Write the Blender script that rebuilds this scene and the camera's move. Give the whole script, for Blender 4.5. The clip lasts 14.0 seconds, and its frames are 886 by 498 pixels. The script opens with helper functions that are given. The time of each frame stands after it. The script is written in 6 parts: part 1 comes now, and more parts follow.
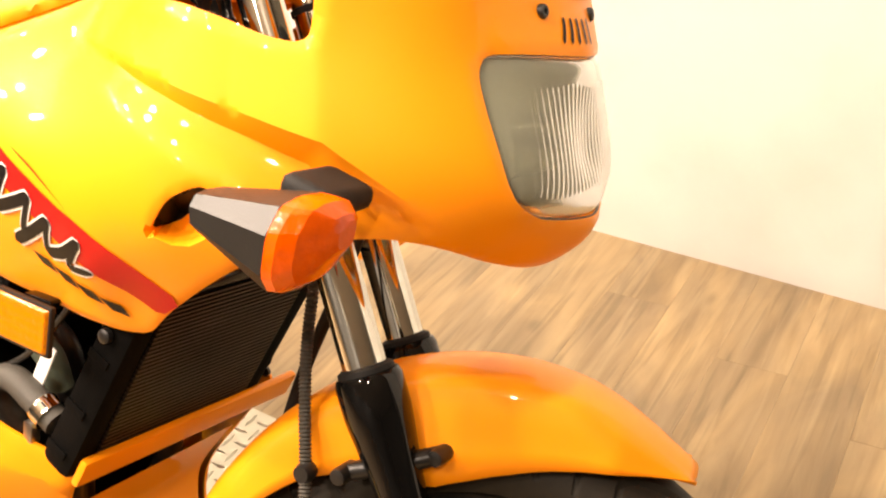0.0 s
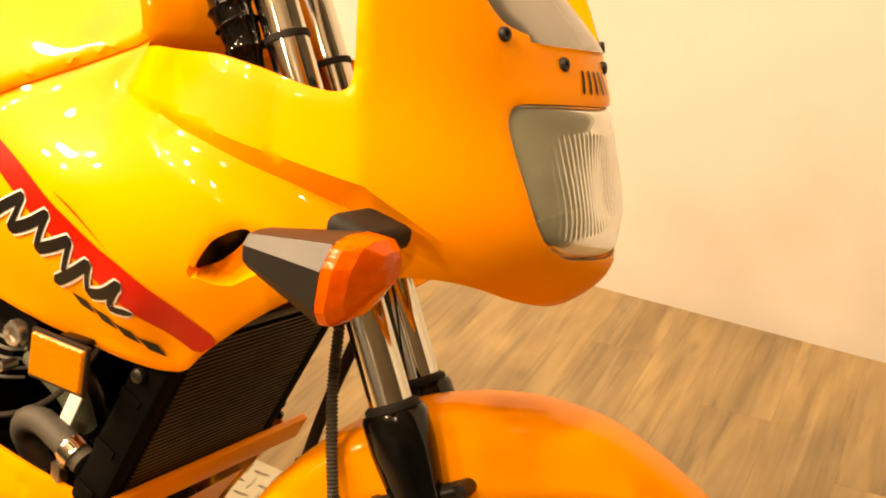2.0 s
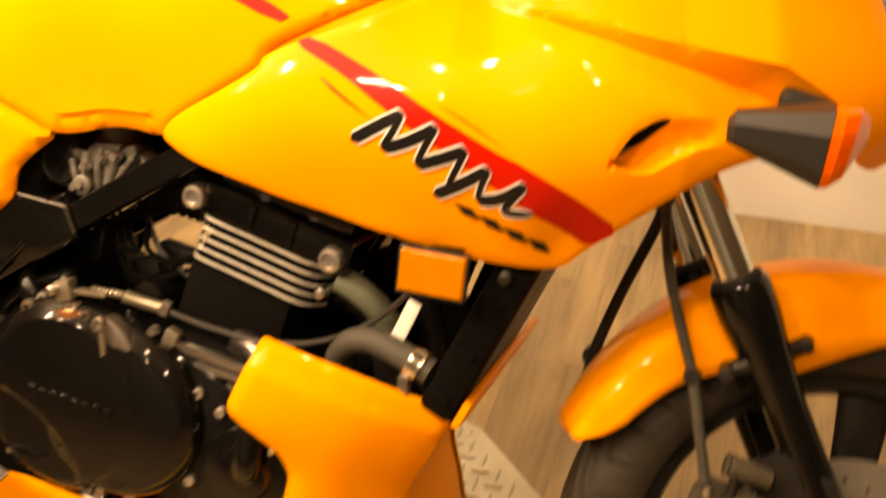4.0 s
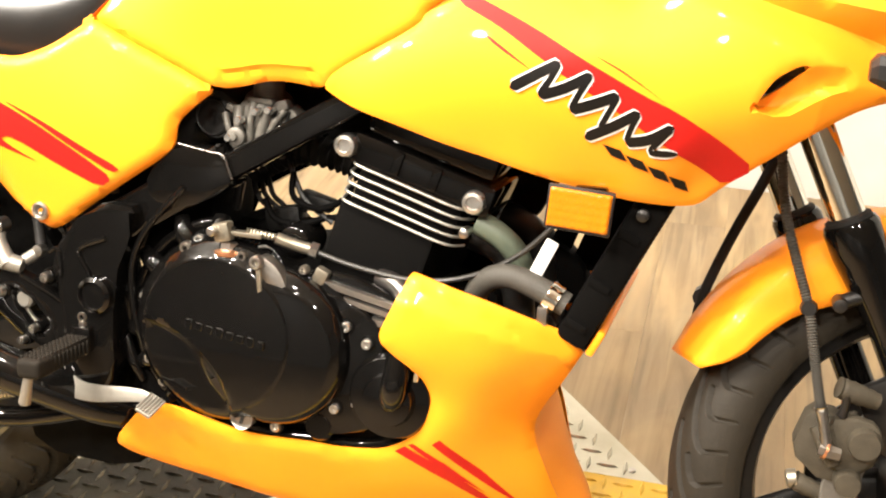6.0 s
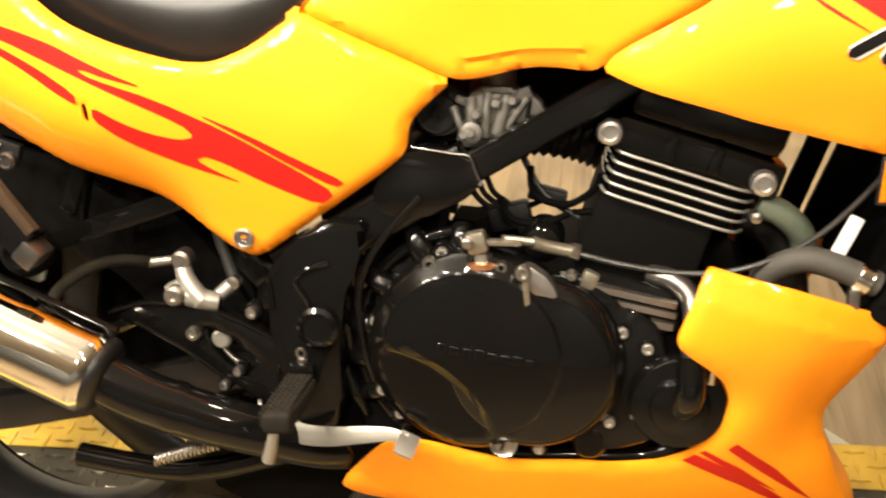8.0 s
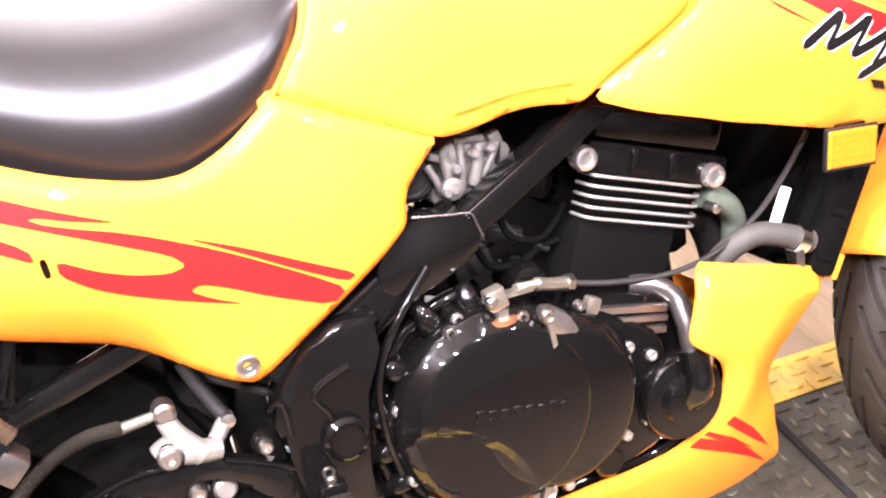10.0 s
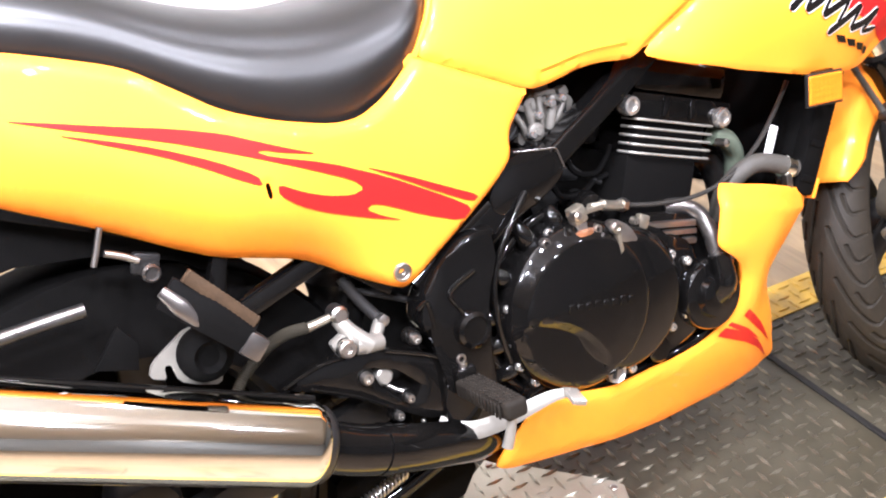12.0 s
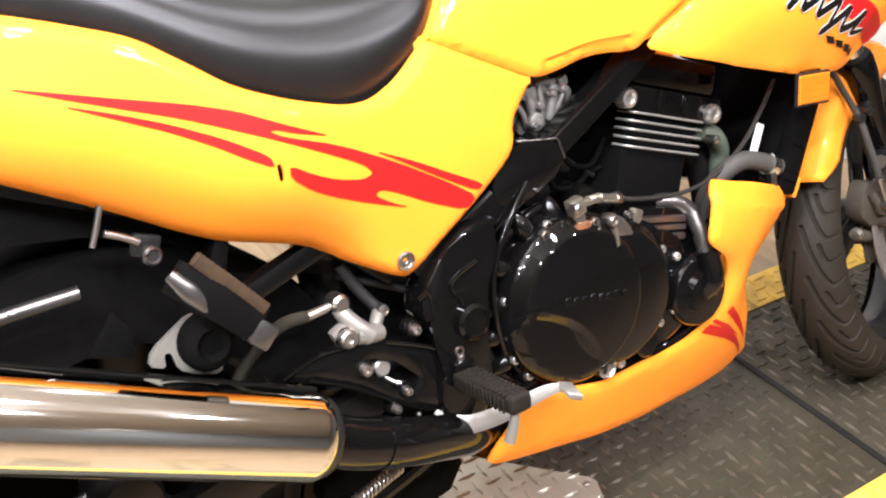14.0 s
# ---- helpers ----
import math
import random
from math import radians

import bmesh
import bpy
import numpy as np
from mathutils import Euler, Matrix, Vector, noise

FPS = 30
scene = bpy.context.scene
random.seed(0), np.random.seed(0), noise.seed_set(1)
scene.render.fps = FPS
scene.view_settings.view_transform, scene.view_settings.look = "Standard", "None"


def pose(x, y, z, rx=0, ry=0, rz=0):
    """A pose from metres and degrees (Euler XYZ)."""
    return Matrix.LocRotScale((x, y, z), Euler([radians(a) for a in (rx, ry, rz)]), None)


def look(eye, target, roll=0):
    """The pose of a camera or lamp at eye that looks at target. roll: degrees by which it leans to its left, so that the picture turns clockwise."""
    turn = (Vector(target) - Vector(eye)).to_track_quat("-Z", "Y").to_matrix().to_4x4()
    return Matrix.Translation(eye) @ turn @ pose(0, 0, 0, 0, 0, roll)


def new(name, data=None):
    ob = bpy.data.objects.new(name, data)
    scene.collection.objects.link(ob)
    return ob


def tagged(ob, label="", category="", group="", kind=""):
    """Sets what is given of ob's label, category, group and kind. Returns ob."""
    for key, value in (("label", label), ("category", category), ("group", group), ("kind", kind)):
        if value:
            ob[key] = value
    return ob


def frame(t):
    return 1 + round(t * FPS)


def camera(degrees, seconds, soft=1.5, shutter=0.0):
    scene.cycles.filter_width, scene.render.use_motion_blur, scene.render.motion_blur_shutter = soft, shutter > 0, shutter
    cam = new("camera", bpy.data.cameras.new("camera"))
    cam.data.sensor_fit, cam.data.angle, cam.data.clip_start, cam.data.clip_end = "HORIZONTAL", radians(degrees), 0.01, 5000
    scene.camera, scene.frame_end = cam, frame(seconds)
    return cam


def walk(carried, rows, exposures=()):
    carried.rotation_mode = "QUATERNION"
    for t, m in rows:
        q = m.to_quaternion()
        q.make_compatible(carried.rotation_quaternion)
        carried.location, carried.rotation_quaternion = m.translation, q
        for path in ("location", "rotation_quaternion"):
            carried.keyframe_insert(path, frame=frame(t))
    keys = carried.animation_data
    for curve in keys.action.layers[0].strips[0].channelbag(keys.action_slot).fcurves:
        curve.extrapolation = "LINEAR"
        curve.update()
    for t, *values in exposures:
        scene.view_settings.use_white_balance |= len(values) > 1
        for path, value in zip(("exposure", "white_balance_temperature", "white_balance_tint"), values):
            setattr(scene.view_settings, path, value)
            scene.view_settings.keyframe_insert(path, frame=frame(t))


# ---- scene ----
cam = camera(45.0, 14.0, soft=2.0, shutter=0.5)
PATH = [
    (0, (1.14, -0.694, 1.178), (0.236, 0.803, 0.206), -2.4),
    (0.5, (1.134, -0.724, 1.184), (0.246, 0.816, 0.266), -2.2),
    (1, (1.13, -0.733, 1.186), (0.243, 0.813, 0.278), -2.1),
    (1.5, (1.132, -0.741, 1.188), (0.247, 0.814, 0.296), -2.2),
    (2, (1.117, -0.76, 1.188), (0.248, 0.812, 0.309), -1.6),
    (2.5, (1.066, -0.775, 1.185), (0.231, 0.82, 0.314), 0.1),
    (3, (0.918, -0.824, 1.165), (0.112, 0.748, 0.229), -2.4),
    (3.5, (0.776, -0.896, 1.186), (0.023, 0.677, 0.207), -2.7),
    (3.7, (0.745, -0.933, 1.192), (0.051, 0.688, 0.248), -1.9),
    (3.8, (0.727, -0.957, 1.193), (0.072, 0.672, 0.266), -2.1),
    (4, (0.683, -1.029, 1.195), (0.131, 0.622, 0.211), -3.0),
    (4.2, (0.646, -1.1, 1.202), (0.131, 0.545, 0.189), -4.7),
    (6.3, (0.555, -1.222, 1.193), (0.018, 0.436, 0.212), -2.2),
    (6.5, (0.545, -1.238, 1.188), (0.042, 0.42, 0.189), -1.9),
    (7, (0.485, -1.209, 1.174), (0.06, 0.435, 0.118), -0.5),
    (7.5, (0.275, -1.165, 1.188), (-0.045, 0.487, 0.108), -4.0),
    (7.7, (0.197, -1.156, 1.199), (-0.144, 0.489, 0.114), -4.4),
    (9.8, (-0.401, -1.051, 1.226), (0.198, 0.522, 0.146), -2.1),
    (10, (-0.438, -0.989, 1.24), (0.2, 0.55, 0.134), -1.1),
    (10.5, (-0.476, -0.967, 1.251), (0.227, 0.501, 0.089), -0.8),
    (11, (-0.599, -1.04, 1.264), (0.247, 0.407, 0.172), -3.0),
    (11.5, (-0.767, -1.129, 1.274), (0.091, 0.339, 0.22), -1.8),
    (12, (-0.817, -1.155, 1.278), (0.044, 0.323, 0.242), -1.0),
    (12.5, (-0.823, -1.157, 1.278), (0.117, 0.263, 0.229), -0.8),
    (13, (-0.829, -1.161, 1.275), (0.135, 0.252, 0.237), 0.7),
    (13.5, (-0.854, -1.139, 1.273), (0.108, 0.282, 0.246), 1.3),
    (14, (-0.9, -1.072, 1.253), (0.103, 0.31, 0.211), 3.3),
]
EXPOSURES = [(0, 0.99, 7700, 21), (0.4, 0.71, 9200, 21), (2.5, 0.38, 13500, 26), (3.0, 0.22, 14000, 27), (4.2, 0.25, 14000, 27), (6.3, 1.27, 6100, 11), (7.0, 1.20, 6250, 11),
             (7.7, 0.64, 7000, 9), (9.8, 1.97, 5600, 29), (11.0, 1.94, 5500, 28), (11.5, 1.86, 5300, 25), (12.0, 1.47, 5300, 20), (12.4, 0.95, 5700, 20), (13.0, 0.92, 5800, 20), (13.5, 0.96, 5500, 18), (14, 0.94, 5500, 18)]
walk(cam, [(t, look(eye, target, roll)) for t, eye, target, roll in PATH], EXPOSURES)

# ---- world and light ----
world = bpy.data.worlds.new("room_world")
scene.world = world
world.use_nodes = True
world.node_tree.nodes["Background"].inputs[0].default_value = (1.0, 0.93, 0.82, 1)
world.node_tree.nodes["Background"].inputs[1].default_value = 0.12


def area_lamp(eye, target, power, size, colour=(1.0, 0.93, 0.82), size_y=None):
    data = bpy.data.lights.new("spot_and_fill_lamp", "AREA")
    data.energy, data.color, data.size = power, colour, size
    data.shape = "DISK"
    if size_y:
        data.shape, data.size_y = "RECTANGLE", size_y
    ob = new("spot_and_fill_lamp", data)
    ob.matrix_world = look(eye, target)
    return ob


# rows of small shop spotlights on the ceiling, most of them behind and to the rear of the motorcycle
# the lamp at x 1.5 is added to brighten nose and belly pan
for x, y, power in ((-2.2, -1.25, 19), (-1.5, -1.45, 21), (-0.7, -1.75, 21), (0.2, -2.0, 20), (1.5, -1.7, 13), (-1.9, -0.9, 20), (-1.1, -0.8, 20), (-0.4, -0.7, 16), (0.3, -0.9, 10), (-1.4, 0.7, 14), (0.9, 0.4, 5)):
    area_lamp((x, y, 2.6), (x * 0.4, y * 0.25, 0.4), power, 0.115)
# added unseen upward lamps that brighten the ceiling for sheen on seat and paint
for x, y in ((-2.0, -0.9), (-1.1, 0.4)):
    area_lamp((x, y, 2.15), (x, y, 2.75), 32, 0.5)
# added unseen lamps that brighten the far wall for reflections in the chrome
for x in (-2.0, 1.5):
    area_lamp((x, -5.6, 2.6), (x, -7.0, 1.0), 16, 0.3)

# ---- materials ----


def material(name, colour, rough=0.5, metal=0.0, coat=0.0, grain=0.0, grain_scale=60.0, bump=0.0, bump_scale=200.0,
             stain=None, stain_scale=4.0, stain_amount=0.5, trans=0.0, ior=1.45, rough_var=0.0, spec=0.5):
    m = bpy.data.materials.new(name)
    m.use_nodes = True
    nt = m.node_tree
    b = nt.nodes["Principled BSDF"]
    b.inputs["Base Color"].default_value = (*colour, 1)
    b.inputs["Roughness"].default_value = rough
    b.inputs["Metallic"].default_value = metal
    b.inputs["Coat Weight"].default_value = coat
    b.inputs["Coat Roughness"].default_value = 0.04
    b.inputs["Transmission Weight"].default_value = trans
    b.inputs["IOR"].default_value = ior
    b.inputs["Specular IOR Level"].default_value = spec
    co = nt.nodes.new("ShaderNodeTexCoord")

    def noise_node(scale, detail=5):
        n = nt.nodes.new("ShaderNodeTexNoise")
        n.inputs["Scale"].default_value, n.inputs["Detail"].default_value = scale, detail
        nt.links.new(co.outputs["Object"], n.inputs["Vector"])
        return n

    last = None
    if grain:
        n = noise_node(grain_scale)
        mix = nt.nodes.new("ShaderNodeMix")
        mix.data_type = "RGBA"
        nt.links.new(n.outputs["Fac"], mix.inputs["Factor"])
        mix.inputs["A"].default_value = (*[c * (1 - grain) for c in colour], 1)
        mix.inputs["B"].default_value = (*[min(1, c * (1 + grain)) for c in colour], 1)
        last = mix
    if stain:
        n = noise_node(stain_scale, 8)
        ramp = nt.nodes.new("ShaderNodeMapRange")
        ramp.inputs["From Min"].default_value, ramp.inputs["From Max"].default_value = 0.5, 0.75
        ramp.inputs["To Max"].default_value = stain_amount
        nt.links.new(n.outputs["Fac"], ramp.inputs["Value"])
        mix = nt.nodes.new("ShaderNodeMix")
        mix.data_type = "RGBA"
        nt.links.new(ramp.outputs["Result"], mix.inputs["Factor"])
        if last:
            nt.links.new(last.outputs["Result"], mix.inputs["A"])
        else:
            mix.inputs["A"].default_value = (*colour, 1)
        mix.inputs["B"].default_value = (*stain, 1)
        last = mix
    if last:
        nt.links.new(last.outputs["Result"], b.inputs["Base Color"])
    if rough_var:
        n = noise_node(14, 6)
        ramp = nt.nodes.new("ShaderNodeMapRange")
        ramp.inputs["To Min"].default_value, ramp.inputs["To Max"].default_value = max(0.0, rough - rough_var), min(1.0, rough + rough_var)
        nt.links.new(n.outputs["Fac"], ramp.inputs["Value"])
        nt.links.new(ramp.outputs["Result"], b.inputs["Roughness"])
    if bump:
        n = noise_node(bump_scale, 4)
        bn = nt.nodes.new("ShaderNodeBump")
        bn.inputs["Strength"].default_value, bn.inputs["Distance"].default_value = bump, 0.002
        nt.links.new(n.outputs["Fac"], bn.inputs["Height"])
        nt.links.new(bn.outputs["Normal"], b.inputs["Normal"])
    return m


PAINT = material("yellow_paint", (0.96, 0.300, 0.013), 0.50, 0, 0.32, grain=0.03, grain_scale=900, bump=0.010, bump_scale=25, spec=0.14)
RED = material("red_decal", (0.46, 0.012, 0.009), 0.4, 0, 0.10, grain=0.05, grain_scale=300, spec=0.12)
INK = material("black_decal", (0.006, 0.005, 0.0045), 0.45, 0, 0.1, spec=0.15)
WHITE = material("white_decal", (0.75, 0.73, 0.70), 0.35, 0, 0.6)
BLACK = material("gloss_black_paint", (0.0030, 0.0028, 0.0026), 0.06, 0, 0.20, stain=(0.006, 0.005, 0.004), stain_scale=9, stain_amount=0.4, bump=0.03, bump_scale=30, rough_var=0.03, spec=0.26)
SATIN = material("satin_black_metal", (0.008, 0.0075, 0.007), 0.36, 0.0, 0.0, stain=(0.022, 0.018, 0.014), stain_scale=12, stain_amount=0.5, bump=0.1, bump_scale=300, rough_var=0.1)
PLASTIC = material("black_plastic", (0.009, 0.0086, 0.008), 0.44, 0, 0, bump=0.15, bump_scale=700, rough_var=0.08)
RUBBER = material("rubber", (0.013, 0.012, 0.011), 0.6, 0, 0, spec=0.18, grain=0.25, grain_scale=40, bump=0.2, bump_scale=500, stain=(0.022, 0.020, 0.016), stain_scale=7, stain_amount=0.6)
VINYL = material("seat_vinyl", (0.006, 0.0056, 0.005), 0.34, 0, 0, bump=0.05, bump_scale=1300, rough_var=0.08, spec=0.72)
# deep shade is put into this near-black, almost sheenless colour
MATTE = material("matte_shade_black", (0.0026, 0.0024, 0.0022), 0.75, 0, 0, bump=0.2, bump_scale=300, rough_var=0.08, spec=0.06)
BOLT = material("plated_bolt", (0.58, 0.56, 0.52), 0.26, 0.9, grain=0.1, grain_scale=200, rough_var=0.08)
CHROME = material("chrome", (0.68, 0.675, 0.61), 0.07, 1.0, rough_var=0.03)
STEEL = material("zinc_steel", (0.46, 0.44, 0.41), 0.32, 1.0, grain=0.2, grain_scale=120, stain=(0.25, 0.21, 0.16), stain_scale=30, stain_amount=0.5, rough_var=0.1)
DISC = material("brake_disc_steel", (0.20, 0.185, 0.16), 0.42, 0.45, grain=0.2, grain_scale=150, rough_var=0.1)
CABLE = material("cable_sheath", (0.022, 0.020, 0.017), 0.3, 0, grain=0.15, grain_scale=300, spec=0.5)
ALLOY = material("cast_alloy", (0.31, 0.30, 0.265), 0.42, 0.6, grain=0.15, grain_scale=90, bump=0.2, bump_scale=400, rough_var=0.08)
CARB = material("dull_carburettor_casting", (0.135, 0.127, 0.110), 0.45, 0.25, grain=0.3, grain_scale=90, stain=(0.07, 0.06, 0.05), stain_scale=40, stain_amount=0.7, bump=0.2, bump_scale=400, rough_var=0.1)
SILVER = material("silver_paint", (0.27, 0.255, 0.222), 0.40, 0.6, grain=0.05, grain_scale=200)
DIRTY = material("brake_casting", (0.052, 0.044, 0.031), 0.65, 0.1, grain=0.3, grain_scale=60, stain=(0.075, 0.062, 0.042), stain_scale=20, stain_amount=0.7, bump=0.3, bump_scale=300, spec=0.3)
RIBBED = material("spiral_hose_guard", (0.030, 0.026, 0.018), 0.42, 0, grain=0.3, grain_scale=300, bump=0.2, bump_scale=900)
HOSE = material("hose_rubber", (0.048, 0.044, 0.036), 0.6, 0, grain=0.3, grain_scale=300, bump=0.4, bump_scale=900)
GREEN = material("green_hose", (0.10, 0.12, 0.085), 0.5, 0, grain=0.2, grain_scale=100)
AMBER = material("amber_lens", (0.54, 0.165, 0.004), 0.15, 0, 0.3, trans=0.1, bump=0.25, bump_scale=260, grain=0.12, grain_scale=60)
ORANGE = material("orange_lens", (0.92, 0.10, 0.002), 0.16, 0, 0.15, trans=0.0, ior=1.49, bump=0.6, bump_scale=110, grain=0.3, grain_scale=90)
GLASS = material("headlamp_glass", (0.52, 0.53, 0.43), 0.10, 0, trans=0.78, ior=1.13, spec=0.3)
SMOKE = material("smoked_screen", (0.085, 0.074, 0.056), 0.10, 0, trans=0.35, ior=1.2, spec=0.4, grain=0.05, grain_scale=20)
MIRROR = material("reflector_bowl", (0.33, 0.33, 0.25), 0.24, 0.9, rough_var=0.06)
COPPER = material("copper_washer", (0.62, 0.30, 0.16), 0.35, 0.9, grain=0.2, grain_scale=200)
BRASS = material("tarnished_zinc", (0.31, 0.28, 0.22), 0.38, 0.85, grain=0.3, grain_scale=200, rough_var=0.1)
PIPE = material("dull_pipe", (0.16, 0.15, 0.14), 0.28, 0.9, rough_var=0.1, stain=(0.05, 0.045, 0.04), stain_scale=20, stain_amount=0.6)
BROWN_PEG = material("dusty_footrest_rubber", (0.012, 0.0098, 0.0072), 0.75, 0, grain=0.35, grain_scale=90, bump=0.3, bump_scale=300, spec=0.15)
TYRE = material("tyre_rubber", (0.0185, 0.0150, 0.0102), 0.60, 0, 0, grain=0.25, grain_scale=30, bump=0.2, bump_scale=400, stain=(0.030, 0.025, 0.018), stain_scale=9, stain_amount=0.5, spec=0.25)
FAR = material("grey_wall_paint", (0.36, 0.37, 0.38), 0.8, 0, grain=0.05, grain_scale=2)
BROWN = material("worn_rubber", (0.034, 0.020, 0.0095), 0.8, 0, grain=0.4, grain_scale=120, bump=0.4, bump_scale=300, spec=0.2)
TREAD = material("black_tread_plate", (0.040, 0.034, 0.0205), 0.52, 0.05, grain=0.3, grain_scale=25, stain=(0.074, 0.063, 0.040), stain_scale=7, stain_amount=0.55, bump=0.25, bump_scale=220, rough_var=0.12, spec=0.4)
TREAD_BAR = material("worn_tread_bar", (0.115, 0.102, 0.072), 0.30, 0.65, grain=0.3, grain_scale=60, stain=(0.30, 0.27, 0.20), stain_scale=16, stain_amount=0.5, rough_var=0.12)
BARE = material("bare_tread_plate", (0.50, 0.485, 0.40), 0.38, 0.75, grain=0.12, grain_scale=30, stain=(0.30, 0.27, 0.19), stain_scale=6, stain_amount=0.6, bump=0.15, bump_scale=200, rough_var=0.1)
YELLOW = material("yellow_tape", (0.66, 0.42, 0.045), 0.5, 0, grain=0.14, grain_scale=40, stain=(0.34, 0.26, 0.11), stain_scale=14, stain_amount=0.8, rough_var=.12)
WALL = material("cream_wall_paint", (0.57, 0.565, 0.535), 0.75, 0, grain=0.03, grain_scale=1.6, stain=(0.47, 0.45, 0.40), stain_scale=2.2, stain_amount=0.55, bump=0.12, bump_scale=130)
CEILING = material("ceiling_paint", (0.78, 0.76, 0.72), 0.9, 0, grain=0.03, grain_scale=3)


def wood_material():
    m = bpy.data.materials.new("oak_plank")
    m.use_nodes = True
    nt = m.node_tree
    b = nt.nodes["Principled BSDF"]
    co = nt.nodes.new("ShaderNodeTexCoord")
    info = nt.nodes.new("ShaderNodeObjectInfo")
    add = nt.nodes.new("ShaderNodeVectorMath")
    add.operation = "MULTIPLY_ADD"
    nt.links.new(info.outputs["Random"], add.inputs[0])
    add.inputs[1].default_value = (37.0, 91.0, 11.0)
    nt.links.new(co.outputs["Object"], add.inputs[2])
    mp = nt.nodes.new("ShaderNodeMapping")
    mp.inputs["Scale"].default_value = (22.0, 2.2, 5.0)
    nt.links.new(add.outputs["Vector"], mp.inputs["Vector"])
    n1 = nt.nodes.new("ShaderNodeTexNoise")
    n1.inputs["Scale"].default_value, n1.inputs["Detail"].default_value, n1.inputs["Distortion"].default_value = 1.0, 9, 1.2
    nt.links.new(mp.outputs["Vector"], n1.inputs["Vector"])
    ramp = nt.nodes.new("ShaderNodeValToRGB")
    e = ramp.color_ramp.elements
    e[0].position, e[0].color = 0.25, (0.208, 0.150, 0.084, 1)
    e[1].position, e[1].color = 0.75, (0.346, 0.268, 0.165, 1)
    mid = e.new(0.5)
    mid.color = (0.280, 0.209, 0.124, 1)
    nt.links.new(n1.outputs["Fac"], ramp.inputs["Fac"])
    # broad pale and grey-brown patches, dark cracks and knots of a rustic board
    mp2 = nt.nodes.new("ShaderNodeMapping")
    mp2.inputs["Scale"].default_value = (7.0, 2.6, 5.0)
    nt.links.new(add.outputs["Vector"], mp2.inputs["Vector"])
    n2 = nt.nodes.new("ShaderNodeTexNoise")
    n2.inputs["Scale"].default_value, n2.inputs["Detail"].default_value, n2.inputs["Distortion"].default_value = 1.0, 4, 0.8
    nt.links.new(mp2.outputs["Vector"], n2.inputs["Vector"])
    patch = nt.nodes.new("ShaderNodeValToRGB")
    pe = patch.color_ramp.elements
    pe[0].position, pe[0].color = 0.36, (0.80, 0.78, 0.75, 1)
    pe[1].position, pe[1].color = 0.64, (1.18, 1.12, 0.98, 1)
    nt.links.new(n2.outputs["Fac"], patch.inputs["Fac"])
    mul = nt.nodes.new("ShaderNodeMix")
    mul.data_type, mul.blend_type = "RGBA", "MULTIPLY"
    mul.inputs["Factor"].default_value = 1.0
    nt.links.new(ramp.outputs["Color"], mul.inputs["A"])
    nt.links.new(patch.outputs["Color"], mul.inputs["B"])
    mp3 = nt.nodes.new("ShaderNodeMapping")
    mp3.inputs["Scale"].default_value = (8.5, 3.2, 3.0)
    nt.links.new(add.outputs["Vector"], mp3.inputs["Vector"])
    vor = nt.nodes.new("ShaderNodeTexVoronoi")
    vor.inputs["Scale"].default_value = 1.0
    nt.links.new(mp3.outputs["Vector"], vor.inputs["Vector"])
    knot = nt.nodes.new("ShaderNodeMapRange")
    knot.inputs["From Min"].default_value, knot.inputs["From Max"].default_value = 0.02, 0.13
    knot.inputs["To Min"].default_value, knot.inputs["To Max"].default_value = 0.74, 1.0
    nt.links.new(vor.outputs["Distance"], knot.inputs["Value"])
    mp4 = nt.nodes.new("ShaderNodeMapping")
    mp4.inputs["Scale"].default_value = (60.0, 2.8, 5.0)
    nt.links.new(add.outputs["Vector"], mp4.inputs["Vector"])
    n4 = nt.nodes.new("ShaderNodeTexNoise")
    n4.inputs["Scale"].default_value, n4.inputs["Detail"].default_value = 1.0, 3
    nt.links.new(mp4.outputs["Vector"], n4.inputs["Vector"])
    crack = nt.nodes.new("ShaderNodeMapRange")
    crack.inputs["From Min"].default_value, crack.inputs["From Max"].default_value = 0.33, 0.44
    crack.inputs["To Min"].default_value, crack.inputs["To Max"].default_value = 0.80, 1.0
    nt.links.new(n4.outputs["Fac"], crack.inputs["Value"])
    both = nt.nodes.new("ShaderNodeMath")
    both.operation = "MULTIPLY"
    nt.links.new(knot.outputs["Result"], both.inputs[0])
    nt.links.new(crack.outputs["Result"], both.inputs[1])
    dark = nt.nodes.new("ShaderNodeVectorMath")
    dark.operation = "SCALE"
    nt.links.new(mul.outputs["Result"], dark.inputs[0])
    nt.links.new(both.outputs["Value"], dark.inputs["Scale"])
    hsv = nt.nodes.new("ShaderNodeHueSaturation")
    rng = nt.nodes.new("ShaderNodeMapRange")
    rng.inputs["To Min"].default_value, rng.inputs["To Max"].default_value = 0.96, 1.04
    nt.links.new(info.outputs["Random"], rng.inputs["Value"])
    nt.links.new(rng.outputs["Result"], hsv.inputs["Value"])
    nt.links.new(dark.outputs["Vector"], hsv.inputs["Color"])
    nt.links.new(hsv.outputs["Color"], b.inputs["Base Color"])
    b.inputs["Roughness"].default_value = 0.42
    bn = nt.nodes.new("ShaderNodeBump")
    bn.inputs["Strength"].default_value, bn.inputs["Distance"].default_value = 0.25, 0.002
    nt.links.new(n1.outputs["Fac"], bn.inputs["Height"])
    nt.links.new(bn.outputs["Normal"], b.inputs["Normal"])
    return m


WOOD = wood_material()

# ---- geometry helpers ----


